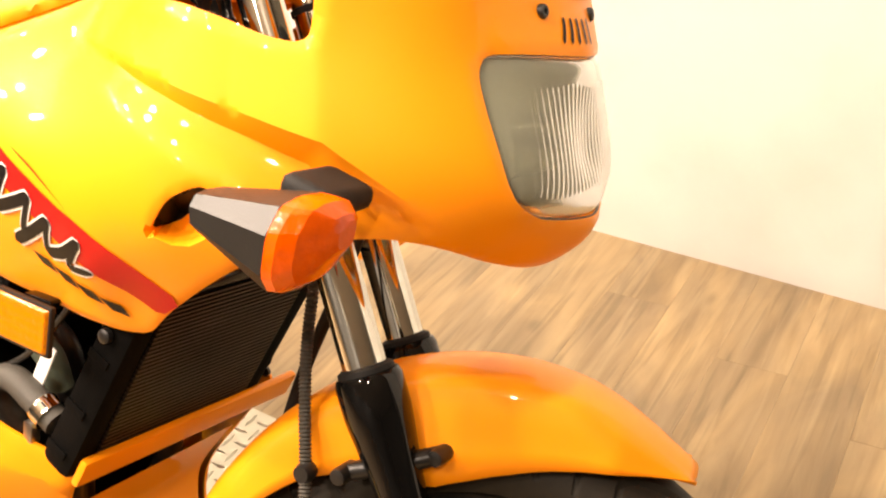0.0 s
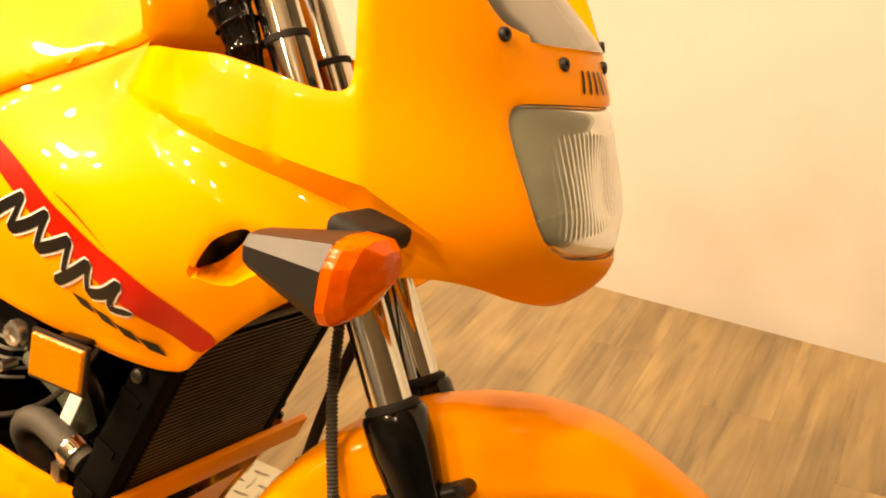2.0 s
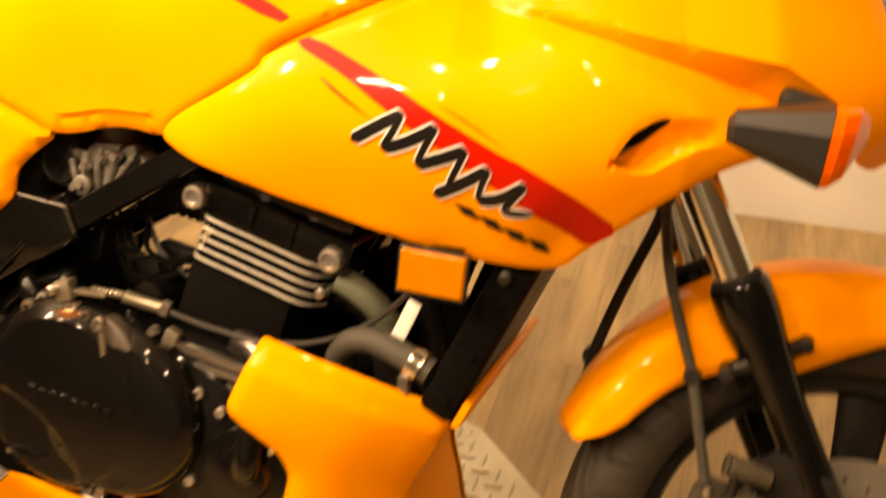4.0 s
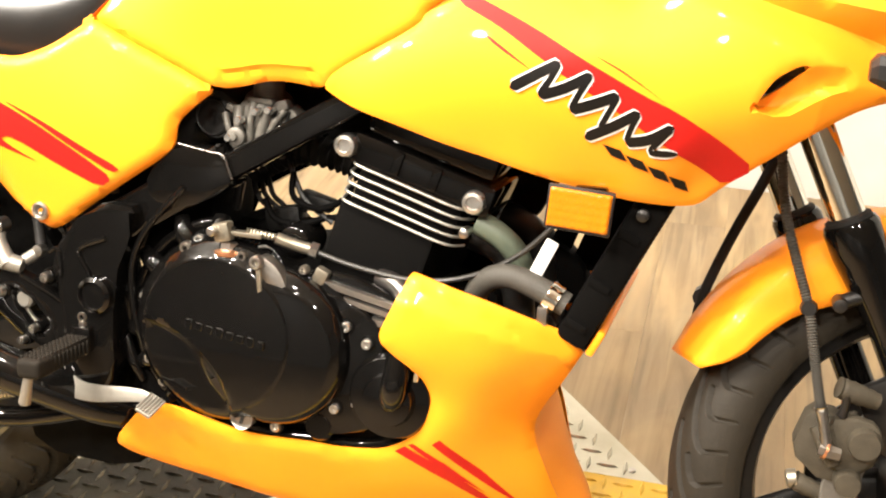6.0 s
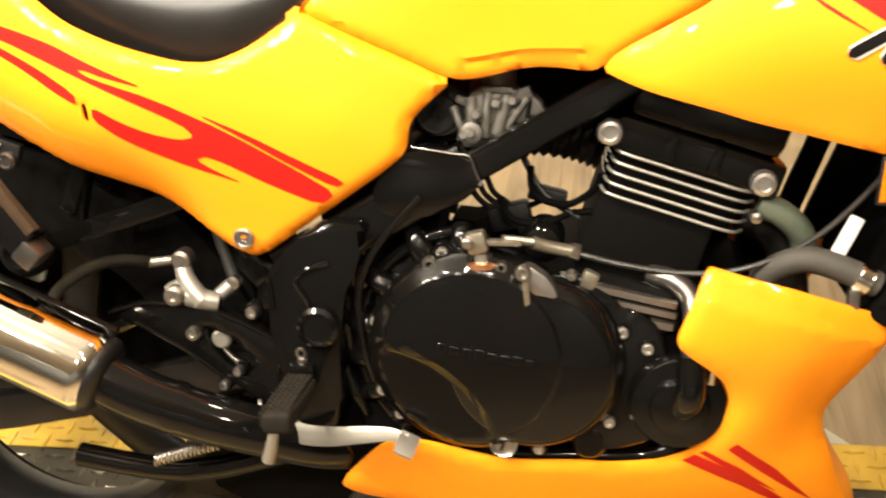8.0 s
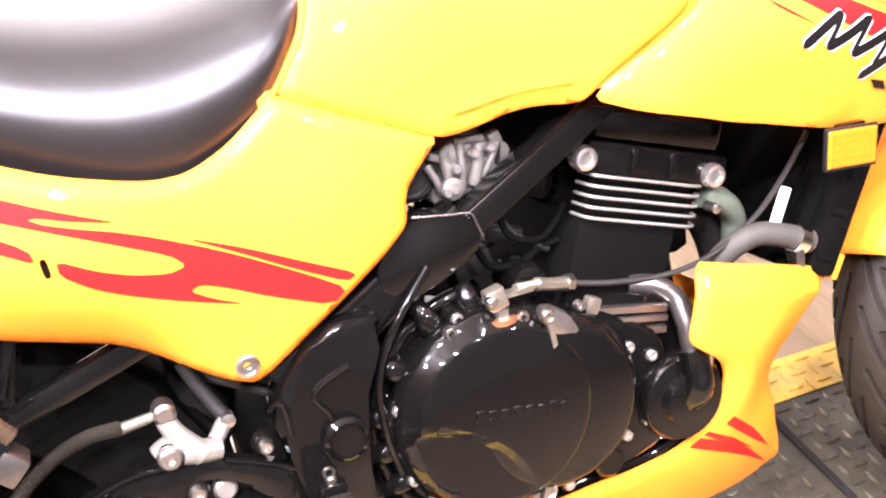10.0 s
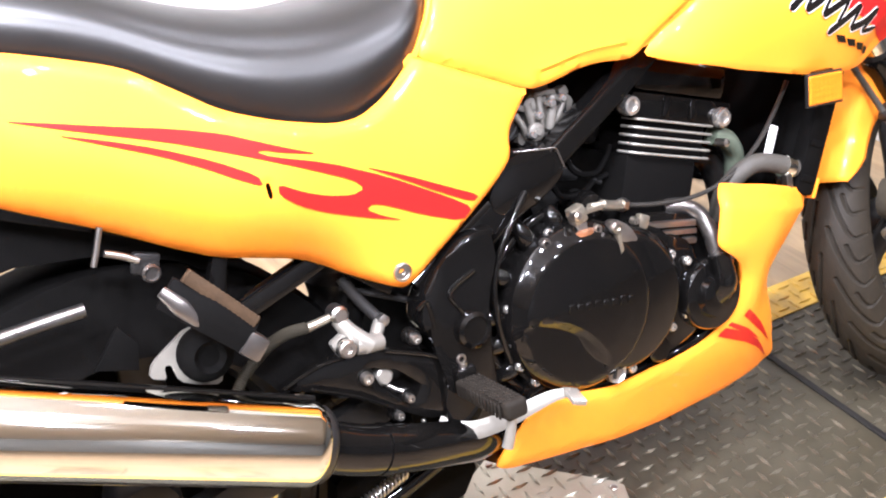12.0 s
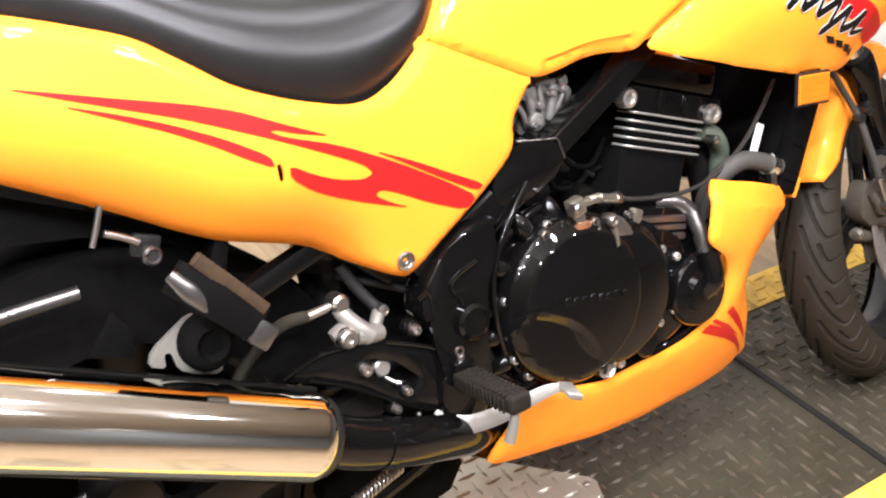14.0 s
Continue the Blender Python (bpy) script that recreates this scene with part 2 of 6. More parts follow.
def part(name, bm, mat, parent=None, label="", sharp=38):
    """Links a bmesh, or (vertices, faces), as one mesh object."""
    me = bpy.data.meshes.new(name)
    if isinstance(bm, tuple):
        me.from_pydata([tuple(v) for v in bm[0]], [], [tuple(f) for f in bm[1]])
        me.update()
    else:
        bmesh.ops.recalc_face_normals(bm, faces=bm.faces)
        bm.to_mesh(me)
        bm.free()
    me.shade_smooth()
    me.set_sharp_from_angle(angle=radians(sharp))
    me.materials.append(mat)
    ob = new(name, me)
    if parent is not None:
        ob.parent = parent
    if label:
        tagged(ob, label)
    return ob


def join(*pieces):
    v, f = [], []
    for pv, pf in pieces:
        n = len(v)
        v.extend([tuple(p) for p in pv])
        f.extend([tuple(i + n for i in face) for face in pf])
    return v, f


def moved(geo, m):
    return [tuple(m @ Vector(p)) for p in geo[0]], geo[1]


def mirrored(geo):
    return [(p[0], -p[1], p[2]) for p in geo[0]], [tuple(reversed(f)) for f in geo[1]]


def block(sx, sy, sz, bevel=0.003, segments=2):
    bm = bmesh.new()
    bmesh.ops.create_cube(bm, size=1)
    bmesh.ops.scale(bm, vec=(sx, sy, sz), verts=bm.verts)
    if bevel:
        bmesh.ops.bevel(bm, geom=list(bm.edges), offset=bevel, segments=segments, profile=0.6, affect="EDGES")
    return bm_geo(bm)


def bm_geo(bm):
    bmesh.ops.recalc_face_normals(bm, faces=bm.faces)
    bm.verts.index_update()
    geo = ([tuple(v.co) for v in bm.verts], [tuple(v.index for v in f.verts) for f in bm.faces])
    bm.free()
    return geo


def prism(outline, y0, y1, bevel=0.004, segments=2, rounds=1):
    """A plate with an x, z outline from y0 to y1."""
    pts = chaikin(outline, rounds, 0.2) if rounds else list(outline)
    bm = bmesh.new()
    a = [bm.verts.new((x, y0, z)) for x, z in pts]
    b = [bm.verts.new((x, y1, z)) for x, z in pts]
    caps = [bm.faces.new(a), bm.faces.new(list(reversed(b)))]
    n = len(pts)
    for i in range(n):
        bm.faces.new((a[i], b[i], b[(i + 1) % n], a[(i + 1) % n]))
    if bevel:
        edges = {e for f in caps for e in f.edges}
        bmesh.ops.bevel(bm, geom=list(edges), offset=bevel, segments=segments, profile=0.6, affect="EDGES")
    return bm_geo(bm)


def chaikin(pts, rounds=2, k=0.25, closed=True):
    pts = [tuple(p) for p in pts]
    for _ in range(rounds):
        out = []
        n = len(pts)
        for i in range(n if closed else n - 1):
            p, q = np.array(pts[i]), np.array(pts[(i + 1) % n])
            out += [tuple(p + k * (q - p)), tuple(q - k * (q - p))]
        pts = out if closed else [pts[0]] + out + [pts[-1]]
    return pts


def spline(points, steps=8):
    p = np.array([points[0]] + list(points) + [points[-1]], float)
    out = []
    for i in range(1, len(p) - 2):
        for t in np.linspace(0, 1, steps, endpoint=False):
            a, b, c, d = p[i - 1], p[i], p[i + 1], p[i + 2]
            out.append(0.5 * (2 * b + (c - a) * t + (2 * a - 5 * b + 4 * c - d) * t * t + (3 * b - a - 3 * c + d) * t ** 3))
    out.append(p[-2])
    return np.array(out)


def tube(points, radius, sides=14, steps=8, ribs=0.0, rib_every=2, smooth=True, square=False, flat=1.0):
    """A round (or square) bar swept along a smooth line."""
    c = spline(points, steps) if smooth else np.array(points, float)
    n = len(c)
    rad = np.interp(np.linspace(0, 1, n), np.linspace(0, 1, len(np.atleast_1d(radius))), np.atleast_1d(radius)) if np.ndim(radius) else np.full(n, radius)
    tan = np.gradient(c, axis=0)
    tan /= np.linalg.norm(tan, axis=1)[:, None] + 1e-9
    up = np.array([0, 1.0, 0]) if abs(tan[0][1]) < 0.8 else np.array([1.0, 0, 0])
    v, f = [], []
    for i in range(n):
        s = np.cross(tan[i], up)
        s /= np.linalg.norm(s)
        up = np.cross(s, tan[i])
        r = rad[i] * (1 + (ribs if i % rib_every else 0))
        for k in range(sides):
            a = 2 * math.pi * k / sides + (math.pi / sides if square else 0)
            ca, sa = math.cos(a), math.sin(a)
            if square:
                q = (abs(ca) ** 8 + abs(sa) ** 8) ** (-1 / 8)
                ca, sa = ca * q, sa * q
            v.append(c[i] + r * (s * ca + up * sa * flat))
    for i in range(n - 1):
        for k in range(sides):
            j = (k + 1) % sides
            f.append((i * sides + k, i * sides + j, (i + 1) * sides + j, (i + 1) * sides + k))
    f.append(tuple(reversed(range(sides))))
    f.append(tuple(range((n - 1) * sides, n * sides)))
    return v, f


def lathe(profile, sides=32, closed=False):
    """Turns (radius, height) pairs about the z axis."""
    v, f = [], []
    for r, h in profile:
        for k in range(sides):
            a = 2 * math.pi * k / sides
            v.append((r * math.cos(a), r * math.sin(a), h))
    m = len(profile)
    for i in range(m if closed else m - 1):
        for k in range(sides):
            j, i2 = (k + 1) % sides, (i + 1) % m
            f.append((i * sides + k, i * sides + j, i2 * sides + j, i2 * sides + k))
    if not closed:
        f.append(tuple(reversed(range(sides))))
        f.append(tuple(range((m - 1) * sides, m * sides)))
    return v, f


TO_RIGHT = Matrix.Rotation(radians(90), 4, "X")  # the z axis to the rider's right (-y)


def turned(profile, x, y, z, sides=32):
    return moved(lathe(profile, sides), Matrix.Translation((x, y, z)) @ TO_RIGHT)


def thin_plate(points, values, ease_off=1e-4):
    """A smooth surface through a few support points."""
    p = np.array(points, float)
    d = np.linalg.norm(p[:, None] - p[None], axis=2)
    k = np.where(d > 0, d * d * np.log(d + 1e-12), 0) + ease_off * np.eye(len(p))
    a = np.c_[np.ones(len(p)), p]
    n = len(p)
    s = np.linalg.solve(np.block([[k, a], [a.T, np.zeros((3, 3))]]), np.r_[values, 0, 0, 0])

    def f(q):
        q = np.atleast_2d(q)
        d = np.linalg.norm(q[:, None] - p[None], axis=2)
        return np.where(d > 0, d * d * np.log(d + 1e-12), 0) @ s[:n] + s[n] + q @ s[n + 1:]
    return f


def inside(q, poly):
    x, y = q[:, 0], q[:, 1]
    ok = np.zeros(len(q), bool)
    n = len(poly)
    for i in range(n):
        x1, y1 = poly[i]
        x2, y2 = poly[(i + 1) % n]
        cross = (y1 > y) != (y2 > y)
        ok ^= cross & (x < (x2 - x1) * (y - y1) / (y2 - y1 + 1e-15) + x1)
    return ok


def edge_distance(q, poly):
    best = np.full(len(q), 9.0)
    n = len(poly)
    for i in range(n):
        a, b = np.array(poly[i]), np.array(poly[(i + 1) % n])
        ab = b - a
        t = np.clip(((q - a) @ ab) / (ab @ ab + 1e-15), 0, 1)
        best = np.minimum(best, np.linalg.norm(q - (a + t[:, None] * ab), axis=1))
    return best


def resample(poly, step):
    out = []
    n = len(poly)
    for i in range(n):
        a, b = np.array(poly[i]), np.array(poly[(i + 1) % n])
        m = max(1, int(np.linalg.norm(b - a) / step))
        out += [tuple(a + (b - a) * k / m) for k in range(m)]
    return out


def skin(outline, place, step=0.012, thick=0.004, lip=0.006, lip_width=0.012, holes=(), rounds=2, k=0.2, back=True, lines=()):
    """A shell over a flat outline; place(uv, inset) gives the points in space."""
    from mathutils.geometry import delaunay_2d_cdt
    edge = resample(chaikin(outline, rounds, k), step)
    rings = [edge] + [resample(chaikin(h, rounds, k), max(.003, step * .4)) for h in holes]
    all_edge = np.array([p for r in rings for p in r])
    lo, hi = np.array(edge).min(0), np.array(edge).max(0)
    gx, gz = np.meshgrid(np.arange(lo[0], hi[0], step), np.arange(lo[1], hi[1], step))
    gx[1::2] += step / 2
    grid = np.c_[gx.ravel(), gz.ravel()]
    keep = inside(grid, edge)
    for r in rings[1:]:
        keep &= ~inside(grid, r)
    grid = grid[keep]
    d = np.min([edge_distance(grid, r) for r in rings], axis=0)
    grid = grid[d > step * 0.45]
    inner = []
    for line in lines:
        q = np.array(line, float)
        cut = []
        for a, c in zip(q[:-1], q[1:]):
            m = max(1, int(np.linalg.norm(c - a) / step))
            cut += [a + (c - a) * i / m for i in range(m)]
        cut = np.array(cut + [q[-1]])
        inner.append(cut)
        if len(grid):
            near = np.min(np.linalg.norm(grid[:, None] - cut[None], axis=2), axis=1)
            grid = grid[near > step * 0.5]
    pts = np.r_[all_edge, grid] if len(grid) else all_edge
    links, start = [], 0
    first = len(pts)
    for cut in inner:
        links += [(first + i, first + i + 1) for i in range(len(cut) - 1)]
        pts = np.r_[pts, cut]
        first += len(cut)
    for r in rings:
        n = len(r)
        links += [(start + i, start + (i + 1) % n) for i in range(n)]
        start += n
    vs, _, fs, *_ = delaunay_2d_cdt([Vector(p) for p in pts], links, [], 0, 1e-7)
    uv = np.array([tuple(v) for v in vs])
    tri = np.array([tuple(f) for f in fs])
    mid = uv[tri].mean(1)
    ok = inside(mid, edge)
    for r in rings[1:]:
        ok &= ~inside(mid, r)
    tri = tri[ok]
    w = np.clip(1 - edge_distance(uv, edge) / lip_width, 0, 1)
    inset = lip * (1 - np.sqrt(1 - np.minimum(w, 0.999) ** 2))
    for r in rings[1:]:
        w = np.clip(1 - edge_distance(uv, r) / min(lip_width, 0.006), 0, 1)
        inset = np.maximum(inset, min(lip, 0.002) * (1 - np.sqrt(1 - np.minimum(w, 0.999) ** 2)))
    front = place(uv, inset)
    v = [tuple(p) for p in front]
    f = [tuple(int(i) for i in t) for t in tri]
    if back:
        n = len(v)
        v += [tuple(p) for p in place(uv, inset + thick)]
        f += [tuple(int(i) + n for i in reversed(t)) for t in tri]
        count = {}
        for t in tri:
            for i in range(3):
                p, q = int(t[i]), int(t[(i + 1) % 3])
                count[(p, q)] = 1
        for p, q in count:
            if (q, p) not in count:
                f.append((q, p, p + n, q + n))
    return v, f


def flank(f, lift=0.0):
    """Places an x, z outline on a surface y = f(x, z) on the right side."""
    return lambda uv, inset: np.c_[uv[:, 0], f(uv) + inset - lift, uv[:, 1]]


# ---- the room ----
FLOOR_Z = -0.15


def slab(name, lo, hi, mat, label="", category="", bevel=0.0):
    geo = block(hi[0] - lo[0], hi[1] - lo[1], hi[2] - lo[2], bevel)
    m = Matrix.Translation([(a + b) / 2 for a, b in zip(lo, hi)])
    ob = part(name, moved(geo, m), mat)
    return tagged(ob, label, category, kind="structure")


slab("floor", (-7, -7, FLOOR_Z - 0.1), (7, 3, FLOOR_Z - 0.012), material("floor_joint", (0.34, 0.24, 0.145), 0.5, grain=0.2, grain_scale=5), "brown wood-look plank floor of the showroom", "floor")
back = slab("wall_north", (-7.5, 0, FLOOR_Z - 0.1), (7.5, 0.15, 2.75), WALL, "plain cream painted wall behind the motorcycle", "wall")
back.matrix_world = pose(0.0, 1.63, 0, 0, 0, -5.0)
slab("wall_east", (7, -7, FLOOR_Z - 0.1), (7.15, 3, 2.75), FAR, "plain grey painted side wall", "wall")
slab("wall_return", (1.82, 0.34, FLOOR_Z - 0.1), (1.97, 1.465, 2.748), WALL, "short cream painted return wall", "wall")
slab("wall_west", (-7.15, -7, FLOOR_Z - 0.1), (-7, 3, 2.75), FAR, "plain grey painted side wall", "wall")
slab("wall_south", (-7, -7.15, FLOOR_Z - 0.1), (7, -7, 2.75), FAR, "plain grey painted wall behind the viewer", "wall")
slab("ceiling", (-7.2, -7.2, 2.75), (7.2, 3, 2.9), CEILING, "plain white painted showroom ceiling", "ceiling")

# ---- the motorcycle ----
# local frame: x forward, y to its left, z up from the tyre contact; it leans on its side stand
bike = new("motorcycle")
bike.matrix_world = pose(0, -0.167, 0, -17, 0, 0)
tagged(bike, "glossy yellow sport motorcycle with red decals on a lift platform", "motorcycle")

RAKE, STEER, AXLE_X, WHEEL_R = radians(25.5), radians(20), 0.79, 0.296
STEER_AXIS = Vector((-math.sin(RAKE), 0, math.cos(RAKE)))
PIVOT = Vector((AXLE_X - 0.058, 0, WHEEL_R))
FRONT = Matrix.Translation((0, -0.02, -0.005)) @ Matrix.Translation(PIVOT) @ Matrix.Rotation(STEER, 4, STEER_AXIS) @ Matrix.Translation(-PIVOT)

tail_y = thin_plate([(-.464, .699), (-.308, .552), (-.069, .725), (-.604, .655), (-.35, .755), (-.56, .85), (-.85, .92), (-.85, .80), (-.2, .68), (-.7, .76), (-.25, .80)],
                    [-.226, -.185, -.162, -.196, -.205, -.195, -.14, -.15, -.195, -.20, -.18])
PAN_LIP = [(0.389, -0.16, 0.435), (0.371, -0.148, 0.402), (0.354, -0.138, 0.374), (0.343, -0.129, 0.351), (0.34, -0.124, 0.333), (0.344, -0.12, 0.31), (0.355, -0.113, 0.282), (0.366, -0.1, 0.247), (0.383, -0.083, 0.209), (0.389, -0.075, 0.18)]
pan_base = [(0.196, 0.534, -0.207), (0.399, 0.468, -0.169), (0.169, 0.46, -0.22), (0.203, 0.423, -0.213), (0.219, 0.408, -0.204), (0.227, 0.377, -0.193), (0.214, 0.339, -0.187), (0.199, 0.323, -0.183), (0.179, 0.305, -0.177), (0.155, 0.293, -0.171), (0.09, 0.285, -0.172), (0, 0.288, -0.182), (-0.1, 0.31, -0.196), (-0.217, 0.246, -0.176), (0.115, 0.168, -0.118), (0.19, 0.162, -0.105), (0.238, 0.163, -0.101), (0.325, 0.167, -0.088), (0, 0.19, -0.142), (-0.15, 0.215, -0.16), (0.368, 0.171, -0.077), (0.3, 0.42, -0.19), (0.291, 0.254, -0.146), (0.25, 0.35, -0.188), (0.24, 0.328, -0.184), (0.338, 0.226, -0.114)]
pan_y = thin_plate([(x, z) for x, z, y in pan_base] + [(x, z) for x, y, z in PAN_LIP], [y for x, z, y in pan_base] + [y for x, y, z in PAN_LIP])
tank_y = thin_plate([(-.24, .80), (-.096, .735), (.073, .738), (.2, .83), (-.05, .9), (.41, .935), (.15, .93), (-.2, .93), (.1, 1.04), (.35, 1.03)],
                    [-.178, -.168, -.192, -.205, -.17, -.15, -.185, -.12, -.09, -.08])
# the cowl is described as a distance from an upright line through (0.45, 0)
COWL_X = 0.45
cowl_pts = np.array([(.767, -.118, .917), (.817, -.113, .806), (.755, -.116, .973), (.782, -.051, .954), (.566, -.24, .756), (.489, -.226, .697),
                     (.309, -.236, .76), (.565, -.203, .688), (.503, -.195, .667), (.073, -.193, .738), (.68, -.2, .84), (.665, -.188, .91),
                     (.775, -.08, .751), (.42, -.16, .924), (.205, -.21, .831), (.493, -.188, .636), (.40, -.238, .80), (.64, -.185, 1.02), (.139, -.224, .718), (.205, -.221, .696),
                     (.27, -.212, .677), (.334, -.208, .661), (.396, -.195, .646), (.459, -.192, .639)])
cowl_mid = np.array([(.80, 0, .742), (.830, 0, .765), (.835, 0, .80), (.818, 0, .84), (.812, 0, .88), (.812, 0, .92), (.79, 0, .955)])
cowl_left = cowl_pts * [1, -1, 1]
cowl_left[1] = (.808, .098, .806)
cowl_all = np.r_[cowl_pts, cowl_left, cowl_mid]
cowl_r = thin_plate(np.c_[0.3 * np.arctan2(-cowl_all[:, 1], cowl_all[:, 0] - COWL_X), cowl_all[:, 2]], np.hypot(cowl_all[:, 0] - COWL_X, cowl_all[:, 1]), 6e-4)


FOLD_A = np.array([10, 20.7, 26.2, 33, 40.8, 50, 58, 66, 80, 104, 116])
FOLD_Z = np.array([.745, .773, .792, .818, .846, .856, .863, .871, .882, .893, .897])
FOLD_W = np.array([.008, .012, .014, .022, .030, .024, .020, .016, .010, .006, .005])
FOLD_D = np.array([0, .0, .003, .013, .024, .019, .015, .011, .006, .001, 0])
FOLD_S = 0.8


def ease(t):
    t = np.clip(t, 0, 1)
    return t * t * (3 - 2 * t)


# ramp in front of the side scoop, open towards its slit
DISH = [(radians(a) * .3, z) for a, z in ((64.8, .7495), (61.5, .7455), (58.3, .7470), (53.8, .7615), (51.0, .7695), (47.5, .7750), (45.5, .7870), (48.5, .7975), (55.4, .7990), (64, .815), (74, .775))]


def cowl_relief(uv):
    """The fold under the shoulder, the upright edge of the nose and the ramp of the side scoop."""
    deg, z = np.abs(np.degrees(uv[:, 0] / 0.3)), uv[:, 1]
    below = np.interp(deg, FOLD_A, FOLD_Z) - z
    wide, deep = np.interp(deg, FOLD_A, FOLD_W), np.interp(deg, FOLD_A, FOLD_D)
    fold = deep * np.clip(below / (FOLD_S * wide), 0, 1) * (1 - ease((below / wide - FOLD_S) / 2.2))
    crest = np.interp(deg, FOLD_A, FOLD_Z)
    edge = 0.020 * np.clip(np.minimum((deg - 19) / 22.4, 1 - (deg - 41.4) / 12), 0, .975) * np.clip((z - crest + FOLD_S * wide) / (FOLD_S * wide), 0, 1)
    side = np.c_[np.abs(uv[:, 0]), z]
    ahead = .3456 - 1.305 * (z - .753) - side[:, 0]
    dish = .030 * inside(side, DISH) * ease((ahead + .002) / .009) * (1 - ease(ahead / .100)) * np.clip(edge_distance(side, DISH) / .005, 0, 1) * np.clip((.7990 - z) / .036, 0, 1)
    return fold + dish - edge


def cowl(uv, inset):
    """uv: an angle from straight ahead (scaled to about metres) and a height."""
    a = uv[:, 0] / 0.3
    r = cowl_r(uv) - inset - cowl_relief(uv)
    return np.c_[COWL_X + r * np.cos(a), -r * np.sin(a), uv[:, 1]]


def cowl_lift(h):
    return lambda uv, inset: cowl(uv, inset - h)


def ang(pairs):
    return [(radians(a) * 0.3, z) for a, z in pairs]


def bolt(x, y, z, r=0.007, h=0.006, parent=None, mat=None, name="bolt", tilt=None):
    prof = [(r, 0), (r, h * 0.7), (r * 0.8, h), (r * 0.5, h), (r * 0.42, h * 0.5), (0.0005, h * 0.5)]
    return part(name, turned(prof, x, y, z, 12), mat or STEEL, parent or bike)


def ribbon(points, width, place, step=0.006):
    """The outline of a brush stroke along points, pointed at its ends."""
    c = spline(points, 5)
    t = np.gradient(c, axis=0)
    t /= np.linalg.norm(t, axis=1)[:, None] + 1e-9
    nrm = np.c_[-t[:, 1], t[:, 0]]
    s = np.linspace(0, 1, len(c))
    w = width * 0.5 * np.clip(np.minimum(s, 1 - s) * 7 + 0.25, 0, 1)[:, None]
    return [tuple(p) for p in np.r_[c + nrm * w, (c - nrm * w)[::-1]]]


def decal(name, outline, place, mat, parent, label="", rounds=1, step=0.008, k=0.2):
    return part(name, skin(outline, place, step, 0.0006, 0.0, 0.001, rounds=rounds, k=k, back=False), mat, parent, label)


# --- upper fairing ---
side_half = [(0, 1.0), (0, .974), (10, .974), (15.3, .974), (20.3, .981), (22.7, .994), (27, 1.03), (33, 1.09), (40, 1.11), (42.5, 1.08), (42.2, .982), (42.0, .939), (42.3, .919), (44.1, .913),
             (48.6, .915), (55.9, .924), (65.4, .931), (78, .929), (102.6, .928), (110.8, .903), (121.8, .875), (139.2, .832), (139.3, .813), (153, .743),
             (147, .724), (141, .708), (134.3, .687), (124.5, .670), (112.5, .654), (96.3, .642), (80.3, .639), (71.4, .642), (66.1, .665), (60.8, .687),
             (52.2, .725), (43.4, .757), (33.8, .770), (29.8, .772), (25.3, .770), (21.2, .764), (14, .750), (6.5, .740), (0, .738)]
right = ang(side_half[1:])
outline = right[:-1] + [(0, .738)] + [(-a, z) for a, z in reversed(right[:-1])]
outline = outline[1:-1] if outline[0] == outline[-1] else outline
lamp_half = [(0, .921), (12, .921), (19.3, .919), (21, .905), (20.5, .871), (19.1, .829), (17.3, .809), (12, .794), (6, .790), (0, .789)]
lamp_r_ = ang(lamp_half)
lamp_hole = lamp_r_ + [(-a, z) for a, z in reversed(lamp_r_[1:-1])]
scoop = ang([(66.0, .753), (62.0, .758), (57.8, .776), (55.3, .796), (57.6, .797), (62.6, .783)])
fold = [(radians(a) * .3, z) for a, z in zip(FOLD_A[1:-1], FOLD_Z[1:-1])]
fold2 = [(u, z - FOLD_S * w) for (u, z), w in zip(fold, FOLD_W[1:-1])]
brows = [ang([(a, .850), (a, .88), (a, .90), (a, .925)]) for a in (40.98, 41.82)]
creases = [fold[1:], fold2[1:], [(-u, z) for u, z in fold[1:]], [(-u, z) for u, z in fold2[1:]], *brows, DISH[:9], [(-u, z) for u, z in DISH[:9]]]
fairing = part("upper_fairing", skin(outline, cowl, 0.006, 0.0035, 0.003, 0.012, [lamp_hole, scoop], lines=creases), PAINT, bike, "glossy yellow upper fairing with headlamp opening", sharp=42)
part("scoop_back", skin(ang([(69, .745), (54, .745), (52, .80), (66, .80)]), cowl_lift(-0.02), 0.02, 0.002), PLASTIC, fairing)

# red band, thin red line and brush lettering on the flank
UP = cowl_lift(0.0012)
UP2 = cowl_lift(0.0020)
UP3 = cowl_lift(0.0028)
decal("red_band", ang([(134.5, .842), (132, .850), (117, .817), (108.9, .7985), (103.6, .787), (89.5, .757), (82.4, .745), (71, .717), (60.5, .688), (66.4, .668), (73, .684),
                       (80.9, .700), (90, .723), (98, .744), (108.1, .769), (115.4, .790), (124.3, .817)]), UP, RED, fairing, "red decal band")
decal("red_line", ang([(129.2, .818), (117.7, .780), (114.5, .770), (124.1, .797)]), UP, RED, fairing)
decal("red_line", ang([(103.6, .797), (96, .781), (89, .764), (84, .750), (89.5, .766), (96, .783)]), UP, RED, fairing)
